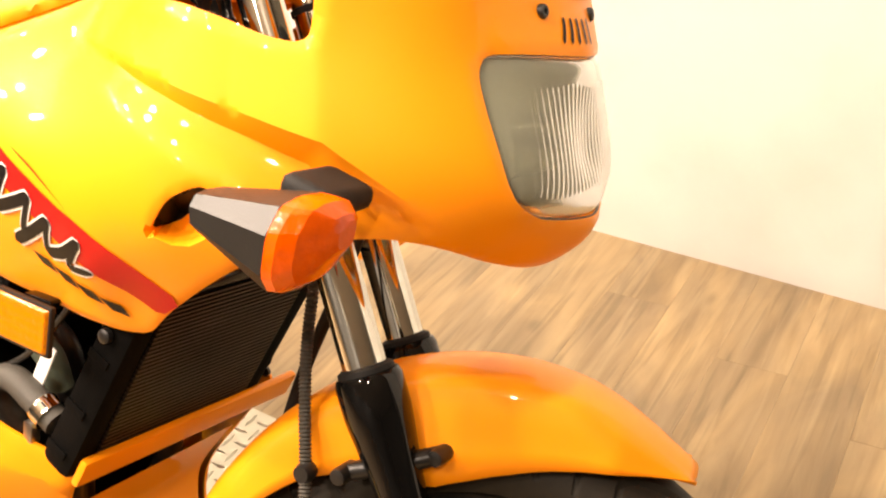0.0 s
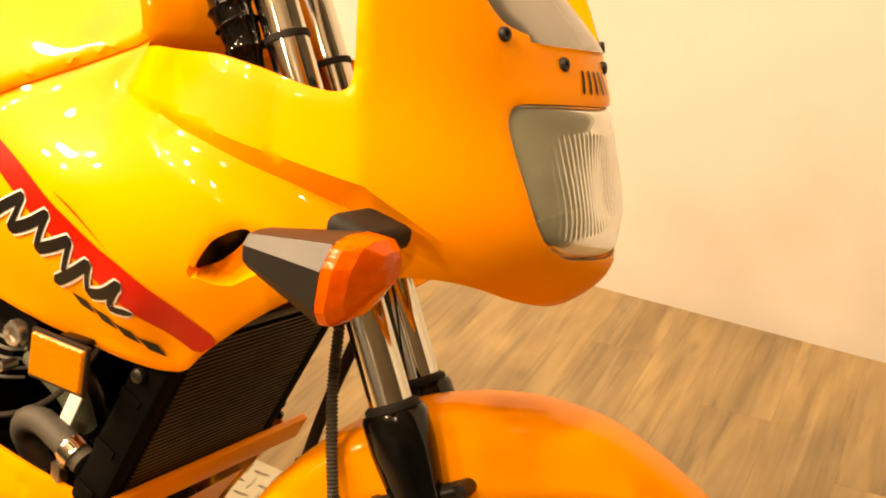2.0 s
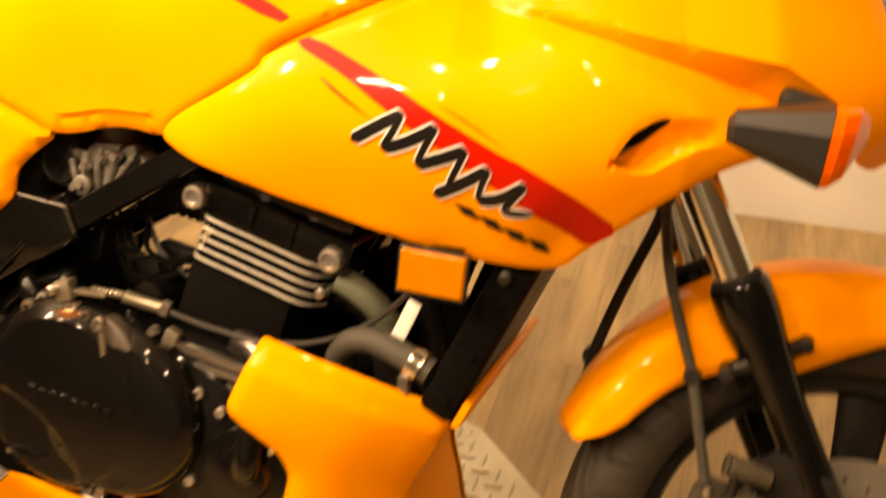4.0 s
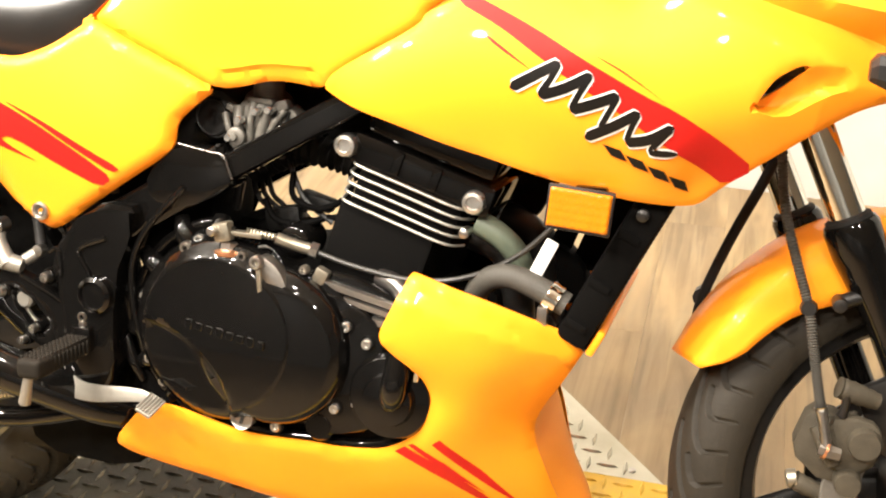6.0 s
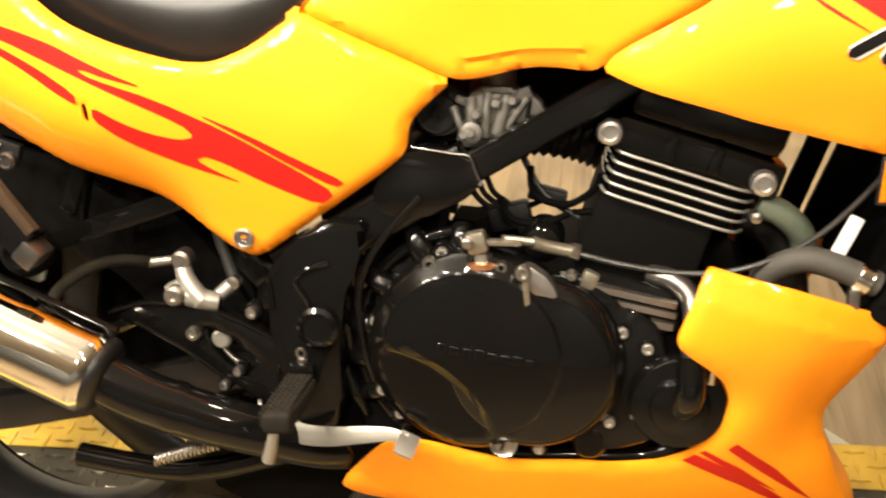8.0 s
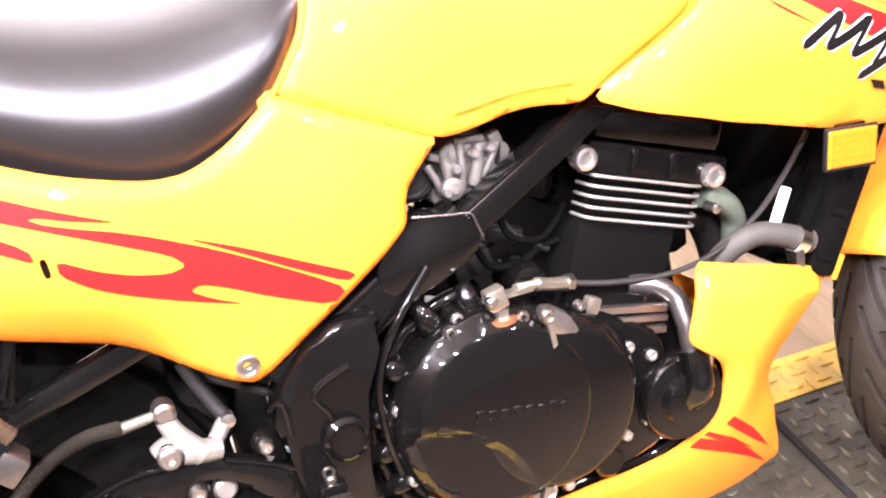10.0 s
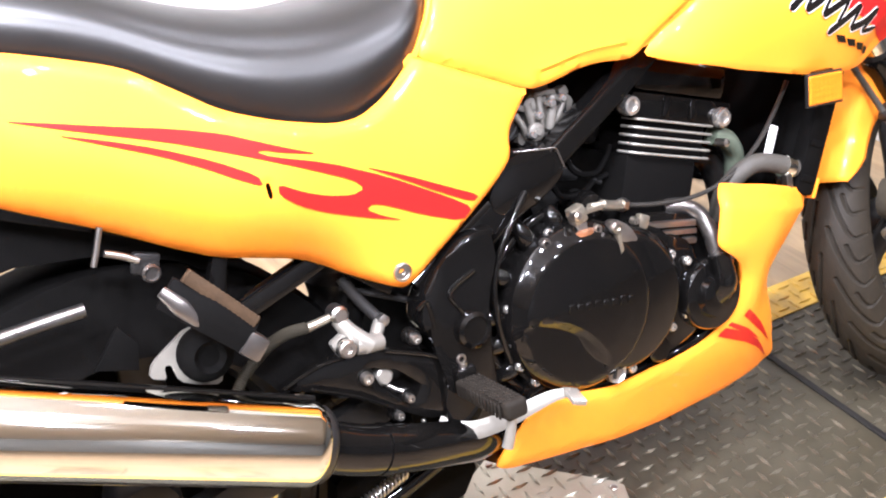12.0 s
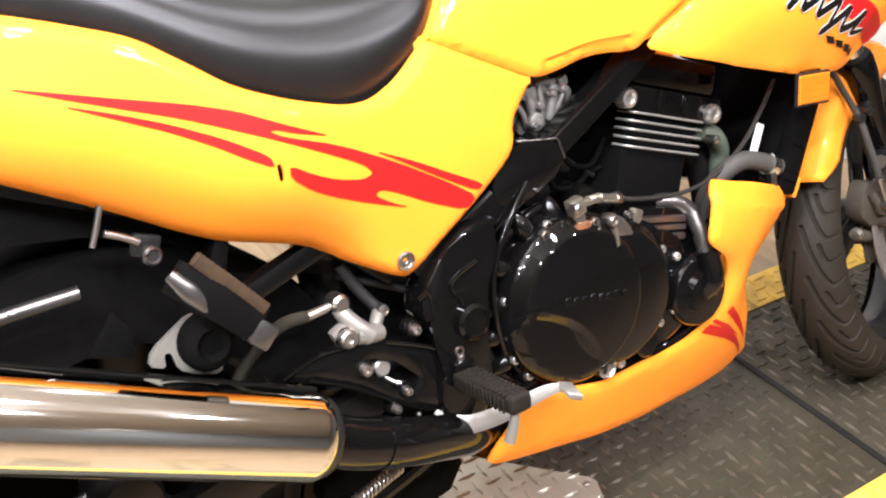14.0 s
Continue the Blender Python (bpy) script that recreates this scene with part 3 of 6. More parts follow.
strokes = [([(120.3, .756), (115, .772), (110.2, .785)], .011), ([(110.2, .785), (112, .768), (114.5, .750)], .007), ([(114.5, .750), (108.5, .760), (102.4, .775)], .011), ([(102.4, .775), (105, .757), (107.5, .737)], .007),
           ([(107.5, .737), (101.5, .746), (95.8, .756)], .011), ([(95.8, .756), (98, .739), (100.6, .720)], .007), ([(104.5, .709), (97, .724), (90.6, .740)], .011), ([(90.6, .740), (92.5, .724), (93.8, .708)], .007),
           ([(93.8, .708), (88, .713), (82.3, .728)], .011), ([(82.3, .728), (85.5, .712), (87.2, .700), (80.6, .700)], .007)]
for line, w in strokes:
    pts = ang(line)
    decal("logo_edge", ribbon(pts, w + 0.0045, None), UP2, WHITE, fairing, rounds=0, step=0.006)
for line, w in strokes:
    decal("logo_stroke", ribbon(ang(line), w, None), UP3, INK, fairing, rounds=0, step=0.006)
for i in range(4):
    a, z = 98.5 - 6.0 * i, .703 - .0098 * i
    decal("model_bar", ang([(a + 1.5, z + .001), (a - 3.2, z - .004), (a - 5.0, z - .016), (a - .6, z - .011)]), UP2, INK, fairing, rounds=0)

# headlamp: bowl, ribbed glass
headlamp = part("headlamp", skin(lamp_hole, cowl_lift(-0.050), 0.008, 0.003, -0.042, 0.040), MIRROR, bike, "clear fluted headlamp glass over a bright bowl")
rim = [(a * 1.02, .855 + (z - .855) * 1.02) for a, z in lamp_hole]


def fluted(uv, inset):
    wave = 0.0005 * np.sin(uv[:, 0] * 1000) * ease((.899 - uv[:, 1]) / .003) * ease((uv[:, 1] - .812) / .003)
    return cowl(uv, inset + 0.002 + wave)


glass = part("lens", skin([(a * 0.985, .855 + (z - .855) * 0.98) for a, z in lamp_hole], fluted, 0.0017, 0.003, 0.006, 0.012), GLASS, headlamp, "fluted clear glass")
glass.visible_shadow = False
gasket_c = np.array(resample(chaikin(lamp_hole, 2, 0.2), 0.01))
gasket_p = cowl(gasket_c, np.full(len(gasket_c), 0.004))
part("gasket", tube(list(gasket_p) + [gasket_p[0]], 0.0013, 6, smooth=False), PLASTIC, headlamp)
bulb = Matrix.Translation((0.79, 0, 0.855)) @ Matrix.Rotation(radians(90), 4, "Y")
part("bulb_shield", moved(lathe([(0.016, -0.03), (0.018, 0), (0.012, 0.012), (0.001, 0.016)], 20), bulb), CHROME, headlamp)

part("lower_shield", skin([(a * .93, z) for a, z in ang([(-17, .829), (17, .829), (16.5, .812), (11, .798), (0, .794), (-11, .798), (-16.5, .812)])], cowl_lift(-.022), .012, .002, .002, .004), PIPE, headlamp)
# windscreen and its screws
screen_half = ang([(0, .968), (14, .968), (20, .975), (23, .99), (27, 1.025), (33, 1.085), (38, 1.12), (25, 1.17), (0, 1.19)])
screen_line = screen_half + [(-a, z) for a, z in reversed(screen_half[1:-1])]


def bubble(uv, inset):
    a = uv[:, 0] / 0.3
    r = 0.338 - (uv[:, 1] - 0.97) * 0.95 - inset - 0.02 * (a / 0.4) ** 2
    return np.c_[COWL_X + r * np.cos(a), -r * np.sin(a) * 1.05, uv[:, 1]]


screen = part("windscreen", skin(screen_line, bubble, 0.012, 0.003, 0.002, 0.004, back=False), SMOKE, bike, "smoked clear windscreen")
screen.visible_shadow = False
for a, z in ((21.0, .973), (8.6, .954), (-8.6, .954), (-21.0, .973), (33, 1.055)):
    p = cowl(np.array(ang([(a, z)])), np.array([0.0]))[0]
    m = Matrix.Translation(p) @ Matrix.Rotation(radians(-a), 4, "Z") @ Matrix.Rotation(radians(78), 4, "Y")
    part("screen_screw", moved(lathe([(0.0062, -0.002), (0.0062, 0.002), (0.0048, 0.004), (0.0026, 0.004), (0.0022, 0.002), (0.0004, 0.002)], 16), m), PLASTIC, fairing, "black plastic screw")
for i, (a, w) in enumerate(((5.2, .5), (3.4, .35), (1.6, .45), (-0.4, .5), (-2.6, .45))):
    decal("model_bar", ribbon(ang([(a + .4, .931), (a - .6, .944), (a - .9, .951)]), 0.0035, None), UP, INK, fairing, rounds=0, step=0.006)

# turn signals on both sides: a faceted black shell with a pointed orange lens
SECTION = [(-1, .30), (-.72, .86), (-.2, 1.0), (.6, .98), (.95, .70), (1, 0), (.85, -.70), (.2, -1.0), (-.62, -.98), (-.95, -.55)]


LENS = chaikin(SECTION, 1, .14)


def loft(stations, section=SECTION):
    """Rings of the signal's section at x, centred on y and z, with half sizes."""
    n = len(section)
    v = [(x + sh * s_, y + hy * c_, z + hz * s_) for x, y, z, hy, hz, sh in stations for c_, s_ in section]
    m = len(stations)
    f = [(i * n + q, i * n + (q + 1) % n, (i + 1) * n + (q + 1) % n, (i + 1) * n + q) for i in range(m - 1) for q in range(n)]
    return v, f + [tuple(reversed(range(n))), tuple(range((m - 1) * n, m * n))]


for side in (1, -1):
    shell = loft([(.654, -.290, .798, .012, .009, 0), (.660, -.288, .800, .021, .014, 0), (.730, -.280, .790, .037, .033, .004)])
    lens_g = loft([(.7305, -.280, .790, .0372, .0332, .004), (.738, -.279, .790, .0366, .0326, .005), (.748, -.276, .793, .0310, .0285, .005), (.757, -.270, .797, .0170, .0170, .004), (.761, -.267, .799, .0095, .0100, .001)], LENS)
    stalk = moved(block(.046, .060, .020, .009, 3), Matrix.Translation((.714, -.226, .815)) @ Matrix.Rotation(radians(14), 4, "Y"))
    if side < 0:
        shell, lens_g, stalk = (moved(mirrored(g), Matrix.Translation((-.03, -.012, 0))) for g in (shell, lens_g, stalk))
    sig = part("turn_signal", shell, PLASTIC, bike, "black plastic turn signal with orange lens", sharp=22)
    part("signal_lens", lens_g, ORANGE, sig, "faceted orange plastic lens", sharp=16)
    part("stalk", stalk, RUBBER, sig)

# --- fuel tank ---
tank_line = [(-.237, .800), (-.165, .767), (-.078, .727), (-.058, .7255), (-.041, .728), (-.02, .733), (0, .738), (.02, .740), (.045, .739), (.066, .736), (.079, .738), (.111, .762), (.2, .813), (.205, .834), (.288, .875), (.357, .905), (.42, .935),
             (.40, .99), (.30, 1.045), (.15, 1.07), (0, 1.06), (-.06, 1.03), (-.135, .96), (-.184, .885), (-.197, .850), (-.222, .818)]


def tank_low(x):
    return .7395 - 2.2 * np.clip(.025 - x, 0, 1) ** 2 + .9 * np.clip(-.03 - x, 0, 1) ** 1.5


def tank_place(uv, inset):
    """The flank, with a shallow band set back along the lower edge over the carburettor."""
    x, z = uv[:, 0], uv[:, 1]
    low = tank_low(x)
    band = .005 * ease((low + .0205 - z) / .0055) * ease((x + .075) / .02) * ease((.085 - x) / .02)
    return np.c_[x, tank_y(uv) + inset + band, z]


band_top = [[(x, tank_low(x) + h) for x in np.linspace(-.068, .076, 30)] for h in (.015, .0205)]
half = skin(tank_line, tank_place, 0.007, 0.004, 0.008, 0.014, lines=band_top)
tank = part("fuel_tank", join(half, mirrored(half)), PAINT, bike, "glossy yellow fuel tank")
crest = [(-.236, .803), (-.197, .850), (-.180, .890), (-.135, .96), (-.06, 1.03), (0, 1.06), (.15, 1.07), (.30, 1.045), (.40, .99)]
tv, tf = [], []
for i, (x, z) in enumerate(spline(crest, 6)):
    y = tank_y(np.array([[x, z]]))[0]
    for k, s in enumerate(np.linspace(-1, 1, 13)):
        tv.append((x, -y * s, z + 0.02 * (1 - s * s) - 0.004))
n = len(tv) // 13
tf = [(i * 13 + k, i * 13 + k + 1, (i + 1) * 13 + k + 1, (i + 1) * 13 + k) for i in range(n - 1) for k in range(12)]
part("tank_top", (tv, tf), PAINT, tank)
# rounded front wall between the two flanks
nv = []
arc = spline([(.404, -.1475), (.415, -.141), (.424, -.124), (.432, -.095), (.440, -.050), (.442, 0), (.440, .050), (.432, .095), (.424, .124), (.415, .141), (.404, .1475)], 3)
for z, back_ in ((.925, .012), (.932, .003), (.942, 0), (.960, .003), (.978, .010), (.992, .020)):
    nv += [(x - back_, y, z) for x, y in arc]
n = len(arc)
part("tank_front", (nv, [(i * n + k, i * n + k + 1, (i + 1) * n + k + 1, (i + 1) * n + k) for i in range(5) for k in range(n - 1)]), PAINT, tank)
decal("red_band", [(.06, .945), (.075, .947), (.125, .913), (.232, .868), (.217, .859), (.115, .905)], flank(tank_y, .0012), RED, tank)
for i in range(6):
    x = .197 - .0255 * i
    z = .885 + .0062 * i
    w = .006 if i == 0 else .010
    decal("maker_bar", [(x, z), (x + .016, z + .040), (x + .016 + w, z + .038), (x + w, z - .002)], flank(tank_y, .0012), INK, tank, rounds=0)

for line in ([(-.25, .81), (-.16, .775), (-.078, .738), (-.082, .716), (-.17, .750), (-.25, .785)],
             [(.080, .757), (.11, .775), (.2, .822), (.205, .845), (.29, .885), (.41, .938), (.41, .915), (.30, .862), (.225, .832), (.215, .805), (.12, .757), (.09, .745)]):
    part("tank_flange", skin(line, flank(tank_y, -.010), .010, .002, 0, .002, rounds=1), PAINT, tank)

# --- tail fairing and seat ---
tail_line = [(-.69, .895), (-.639, .879), (-.576, .857), (-.533, .826), (-.489, .793), (-.432, .769), (-.364, .749), (-.328, .748), (-.287, .764), (-.240, .797), (-.233, .801), (-.165, .766), (-.072, .725),
             (-.102, .700), (-.121, .680), (-.124, .650), (-.142, .633), (-.193, .598), (-.246, .562), (-.284, .535), (-.302, .527), (-.324, .537), (-.371, .564), (-.419, .597), (-.470, .614),
             (-.518, .628), (-.567, .653), (-.633, .692), (-.701, .728), (-.80, .777), (-.93, .842), (-1.0, .895), (-.99, .94), (-.86, .925), (-.76, .912)]
slot_hole = [(-.4665, .709), (-.4600, .709), (-.4585, .690), (-.4645, .690)]
TAIL_X = np.array([-1.0, -.93, -.80, -.701, -.633, -.567, -.518, -.470, -.419, -.371, -.324, -.302])
TAIL_LOW = np.array([.887, .842, .777, .728, .692, .653, .628, .614, .596, .562, .532, .527])


def tail_turn(uv):
    """How far the skin turns inwards along the lower edge."""
    h = np.clip((uv[:, 1] - np.interp(uv[:, 0], TAIL_X, TAIL_LOW)) / .095, 0, 1)
    return .040 * (1 - h) ** 2 * ease((-.32 - uv[:, 0]) / .08)


def tail_place(lift=0.0):
    return lambda uv, inset: np.c_[uv[:, 0], tail_y(uv) + inset + tail_turn(uv) - lift, uv[:, 1]]


tail_half = skin(tail_line, tail_place(), 0.008, 0.004, 0.010, 0.014, [slot_hole])
tail_left = skin(tail_line, flank(tail_y), 0.02, 0.004, 0.008, 0.014)
tail = part("tail_fairing", tail_half, PAINT, bike, "glossy yellow tail fairing with red flames")
part("tail_left", mirrored(tail_left), PAINT, tail)
part("slot_back", prism([(-.475, .72), (-.45, .72), (-.45, .68), (-.475, .68)], -.208, -.205, 0, rounds=0), PLASTIC, tail)
TF = tail_place(0.0012)
decal("red_flame", [(-.707, .831), (-.661, .819), (-.612, .805), (-.544, .787), (-.496, .771), (-.463, .755), (-.433, .741), (-.394, .724), (-.44, .737), (-.458, .744), (-.468, .745), (-.453, .736), (-.388, .713),
                    (-.315, .677), (-.237, .631), (-.2, .606), (-.217, .593), (-.272, .617), (-.319, .642), (-.339, .650), (-.349, .646), (-.328, .632), (-.297, .617), (-.352, .637), (-.404, .659),
                    (-.431, .674), (-.453, .692), (-.453, .706), (-.423, .688), (-.395, .676), (-.364, .668), (-.347, .671), (-.360, .685), (-.418, .714), (-.467, .737), (-.51, .756), (-.552, .774), (-.613, .796), (-.662, .814)],
      TF, RED, tail, "red flame decal", step=0.01)
decal("red_flame", [(-.664, .808), (-.615, .791), (-.565, .771), (-.514, .746), (-.472, .720), (-.469, .707), (-.495, .721), (-.526, .741), (-.566, .763), (-.616, .786)], TF, RED, tail, step=0.01)
decal("red_flame", [(-.347, .698), (-.292, .673), (-.237, .644), (-.188, .619), (-.199, .613), (-.245, .638), (-.3, .671)], TF, RED, tail, step=0.01)
part("panel_screw", turned([(.012, -.004), (.012, .001), (.009, .002), (.0085, -.001), (.004, -.001), (.0035, -.003), (.0005, -.003)], -.309, tail_y(np.array([[-.309, .553]]))[0] - .003, .553, 24), STEEL, tail, "steel panel screw")

# seat: stations along x with a rounded section that bulges over its base
seat_st = [(-.165, .915, .120, .868), (-.195, .905, .150, .838), (-.225, .897, .174, .802), (-.262, .888, .182, .771), (-.32, .882, .190, .745), (-.38, .884, .194, .747), (-.45, .898, .194, .768), (-.52, .922, .184, .81), (-.58, .955, .174, .852), (-.66, .985, .167, .878), (-.76, 1.0, .152, .905), (-.86, 1.0, .122, .925), (-.93, .99, .07, .94)]
sv, sf = [], []
for x, top, wide, low in seat_st:
    for k in range(25):
        t = math.pi * k / 24
        c_, s_ = math.cos(t), math.sin(t)
        tuck = 1 - .09 * max(0.0, 1 - s_ / .45) ** 1.5
        y = -wide * tuck * math.copysign(abs(c_) ** 0.62, c_)
        sv.append((x, y, low - .012 + (top - low + .012) * s_ ** 0.80))
m_ = len(seat_st)
sf = [(i * 25 + k, i * 25 + k + 1, (i + 1) * 25 + k + 1, (i + 1) * 25 + k) for i in range(m_ - 1) for k in range(24)]
sf += [tuple(range(25)), tuple(reversed(range((m_ - 1) * 25, m_ * 25)))]
seat = part("seat", (sv, sf), VINYL, bike, "black vinyl seat", sharp=60)
mod = seat.modifiers.new("round", "SUBSURF")
mod.levels = mod.render_levels = 2

# --- belly pan ---
pan_line = [(0.21, 0.531), (0.199, 0.534), (0.194, 0.526), (0.18, 0.492), (0.167, 0.461), (0.17, 0.449), (0.183, 0.438), (0.203, 0.423), (0.218, 0.407), (0.225, 0.391), (0.227, 0.378), (0.224, 0.361), (0.214, 0.339), (0.199, 0.322), (0.179, 0.306), (0.156, 0.294), (0.13, 0.29), (0.099, 0.288), (0.071, 0.291), (-0.015, 0.291), (-0.066, 0.305), (-0.109, 0.318), (-0.153, 0.32), (-0.221, 0.246), (-0.199, 0.229), (-0.133, 0.214), (-0.067, 0.202), (-0.005, 0.187), (0.061, 0.176), (0.118, 0.168), (0.194, 0.164), (0.239, 0.163), (0.283, 0.167), (0.326, 0.168), (0.369, 0.171), (0.386, 0.173), (0.389, 0.18), (0.383, 0.209), (0.366, 0.247), (0.355, 0.282), (0.344, 0.31), (0.34, 0.333), (0.343, 0.351), (0.354, 0.374), (0.371, 0.402), (0.389, 0.435), (0.4, 0.456), (0.4035, 0.462), (0.402, 0.468), (0.392, 0.472), (0.296, 0.507), (0.243, 0.521)]


def pan_band(x):
    return .505 - .317 * (x - .198)


def pan_place(uv, inset):
    x, z = uv[:, 0], uv[:, 1]
    step_in = .007 * ease((z - pan_band(x)) / .010) * (x > .16)
    return np.c_[x, pan_y(uv) + inset + step_in, z]


band_lines = [[(.20, pan_band(.20)), (.385, pan_band(.385))], [(.20, pan_band(.20) + .010), (.385, pan_band(.385) + .010)]]
pan_half = skin(pan_line, pan_place, 0.011, 0.004, 0.006, 0.013, lines=band_lines)
pan_left = skin([(x - .015 * max(0.0, min(1.0, (x - .20) / .12)), z) for x, z in pan_line], flank(pan_y), 0.018, 0.004, 0.007, 0.013)
pan = part("belly_pan", pan_half, PAINT, bike, "glossy yellow belly pan with red streaks")
part("pan_left", mirrored(pan_left), PAINT, pan)
# keel between the two halves and the bridge under the radiator
kv, kf = [], []
keel = spline([(-0.199, 0.227), (-0.133, 0.212), (-0.067, 0.2), (-0.005, 0.185), (0.061, 0.174), (0.118, 0.166), (0.194, 0.162), (0.239, 0.161), (0.283, 0.165), (0.326, 0.166), (0.369, 0.169), (0.386, 0.171)], 5)
for x, z in keel:
    y = pan_y(np.array([[x, z]]))[0]
    for s in np.linspace(-1, 1, 9):
        kv.append((x, -(y + .0045) * s, z + .009 - 0.026 * (1 - s * s)))
n = len(keel)
kf = [(i * 9 + k, i * 9 + k + 1, (i + 1) * 9 + k + 1, (i + 1) * 9 + k) for i in range(n - 1) for k in range(8)]
part("pan_keel", (kv, kf), PAINT, pan)
part("bridge_bolt", turned([(.006, 0), (.006, .004), (.001, .005)], .405, .13, .49, 12), PLASTIC, pan)
part("pan_bridge", moved(block(.010, .335, .034, .004), Matrix.Translation((.412, 0, .468)) @ Matrix.Rotation(radians(26), 4, "Y")), PAINT, pan)
lip_e = spline([(x, y + .004, z) for x, y, z in PAN_LIP[1:]], 6)
nose_v = []
for x, y, z in lip_e:
    swell = float(np.interp(z, (.187, .215, .251, .283, .31, .351, .40), (.028, .025, .020, .014, .008, .001, .0)))
    for k in range(15):
        w = k / 14
        nose_v.append((x - .003 + swell * math.sin(w * math.pi) - .014 * w, y + (-.95 * y - y) * w, z))
nose_f = [(i * 15 + k, i * 15 + k + 1, (i + 1) * 15 + k + 1, (i + 1) * 15 + k) for i in range(len(lip_e) - 1) for k in range(14)]
part("pan_nose", (nose_v, nose_f), PAINT, pan, sharp=70)
PF = flank(pan_y, 0.0012)
decal("red_streak", [(0.18, 0.301), (0.194, 0.311), (0.245, 0.285), (0.286, 0.252), (0.351, 0.187), (0.286, 0.24), (0.245, 0.267)], PF, RED, pan, rounds=0)
decal("red_streak", [(0.198, 0.314), (0.205, 0.317), (0.245, 0.292), (0.291, 0.252), (0.245, 0.282)], PF, RED, pan, rounds=0)
decal("red_streak", [(0.229, 0.32), (0.239, 0.328), (0.286, 0.286), (0.339, 0.225), (0.278, 0.277)], PF, RED, pan, rounds=0)

# --- front wheel, fork and fender (all turned with the steering) ---


def front(geo):
    return moved(geo, FRONT)


def tyre_geo(radius, half, pitches=21, steps=44, across=96):
    """Round-shouldered tyre with sweeping hooked grooves on both sides of its crown."""
    hooks = (((-1.25, .08), (-1.0, .13), (-.70, .19), (-.40, .27), (-.15, .35), (-.02, .42), (.03, .48), (0, .58), (-.05, .74)),
             ((-.86, .32), (-.63, .37), (-.51, .42), (-.47, .48), (-.50, .58), (-.55, .74)))
    s = np.linspace(-1, 1, across + 1)
    u, e = np.meshgrid(np.arange(steps) / steps, np.abs(s), indexing="ij")
    u = (u + np.where(s > 0, .5, 0)[None, :]) % 1
    gap = np.full(u.shape, 9.0)
    for line in hooks:
        for (p0, e0), (p1, e1) in zip(line, line[1:]):
            for k in range(3):
                p = u - k
                w = np.clip(((p - p0) * (p1 - p0) + (e - e0) * (e1 - e0)) / ((p1 - p0) ** 2 + (e1 - e0) ** 2), 0, 1)
                gap = np.minimum(gap, np.hypot(p - p0 - w * (p1 - p0), e - e0 - w * (e1 - e0)))
    sunk = .0065 * np.clip((.040 - gap) / .022, 0, 1)
    a = s * radians(112)
    around = pitches * steps
    r = radius - half * 0.92 * (1 - np.cos(a))[None, :] - np.tile(sunk, (pitches, 1))
    phi = (2 * math.pi * np.arange(around) / around)[:, None]
    v = np.stack([r * np.cos(phi), np.broadcast_to(half * np.sin(a), r.shape), r * np.sin(phi)], 2).reshape(-1, 3).tolist()
    c = across + 1
    f = [(i * c + j, i * c + j + 1, ((i + 1) % around) * c + j + 1, ((i + 1) % around) * c + j) for i in range(around) for j in range(across)]
    return v, f


def ring_xz(profile, sides=72):
    """(radius, y) pairs turned about the axle, as a closed ring."""
    geo = lathe([(r, h) for r, h in profile], sides, closed=True)
    return moved(geo, Matrix.Rotation(radians(90), 4, "X"))


AXLE = Matrix.Translation((AXLE_X, 0, WHEEL_R))


def wheel(at, radius, half, rim_r, label, steps=44, across=96):
    rim = ring_xz([(rim_r + .007, -half * .68), (rim_r + .009, -half * .62), (rim_r - .012, -half * .56), (rim_r - .022, -half * .2), (rim_r - .022, half * .2), (rim_r - .012, half * .56), (rim_r + .009, half * .62), (rim_r + .007, half * .68), (rim_r - .006, half * .5), (rim_r - .012, 0), (rim_r - .006, -half * .5)])
    w = part("wheel", moved(rim, at), SATIN, bike, label)
    part("tyre", moved(tyre_geo(radius, half, 21, steps, across), at), TYRE, w, "worn black tyre with curved tread grooves", sharp=24)
    part("hub", moved(ring_xz([(.012, -.05), (.038, -.05), (.045, -.03), (.045, .03), (.038, .05), (.012, .05)], 32), at), SATIN, w)
    for k in range(3):
        a, b = radians(120 * k + 69), radians(120 * k + 78)
        r1 = rim_r - .015
        part("spoke", moved(tube([(.035 * math.cos(a), 0, .035 * math.sin(a)), (r1 * .55 * math.cos((a + b) / 2), 0, r1 * .55 * math.sin((a + b) / 2)), (r1 * math.cos(b), 0, r1 * math.sin(b))], [.027, .026, .033], 20, 6, flat=.42), at), SATIN, w)
    return w


front_wheel = wheel(FRONT @ AXLE, WHEEL_R, .056, .216, "black three-spoke front wheel", 84, 180)
# bright ring standing in for the highlight along the black rim's bead
part("bead_highlight", moved(ring_xz([(.2245, -.0395), (.2275, -.0402), (.2285, -.039), (.2245, -.038)], 90), FRONT @ AXLE), STEEL, front_wheel)


def disc_place(y):
    return lambda uv, inset: np.c_[uv[:, 0], np.full(len(uv), y) + inset, uv[:, 1]]


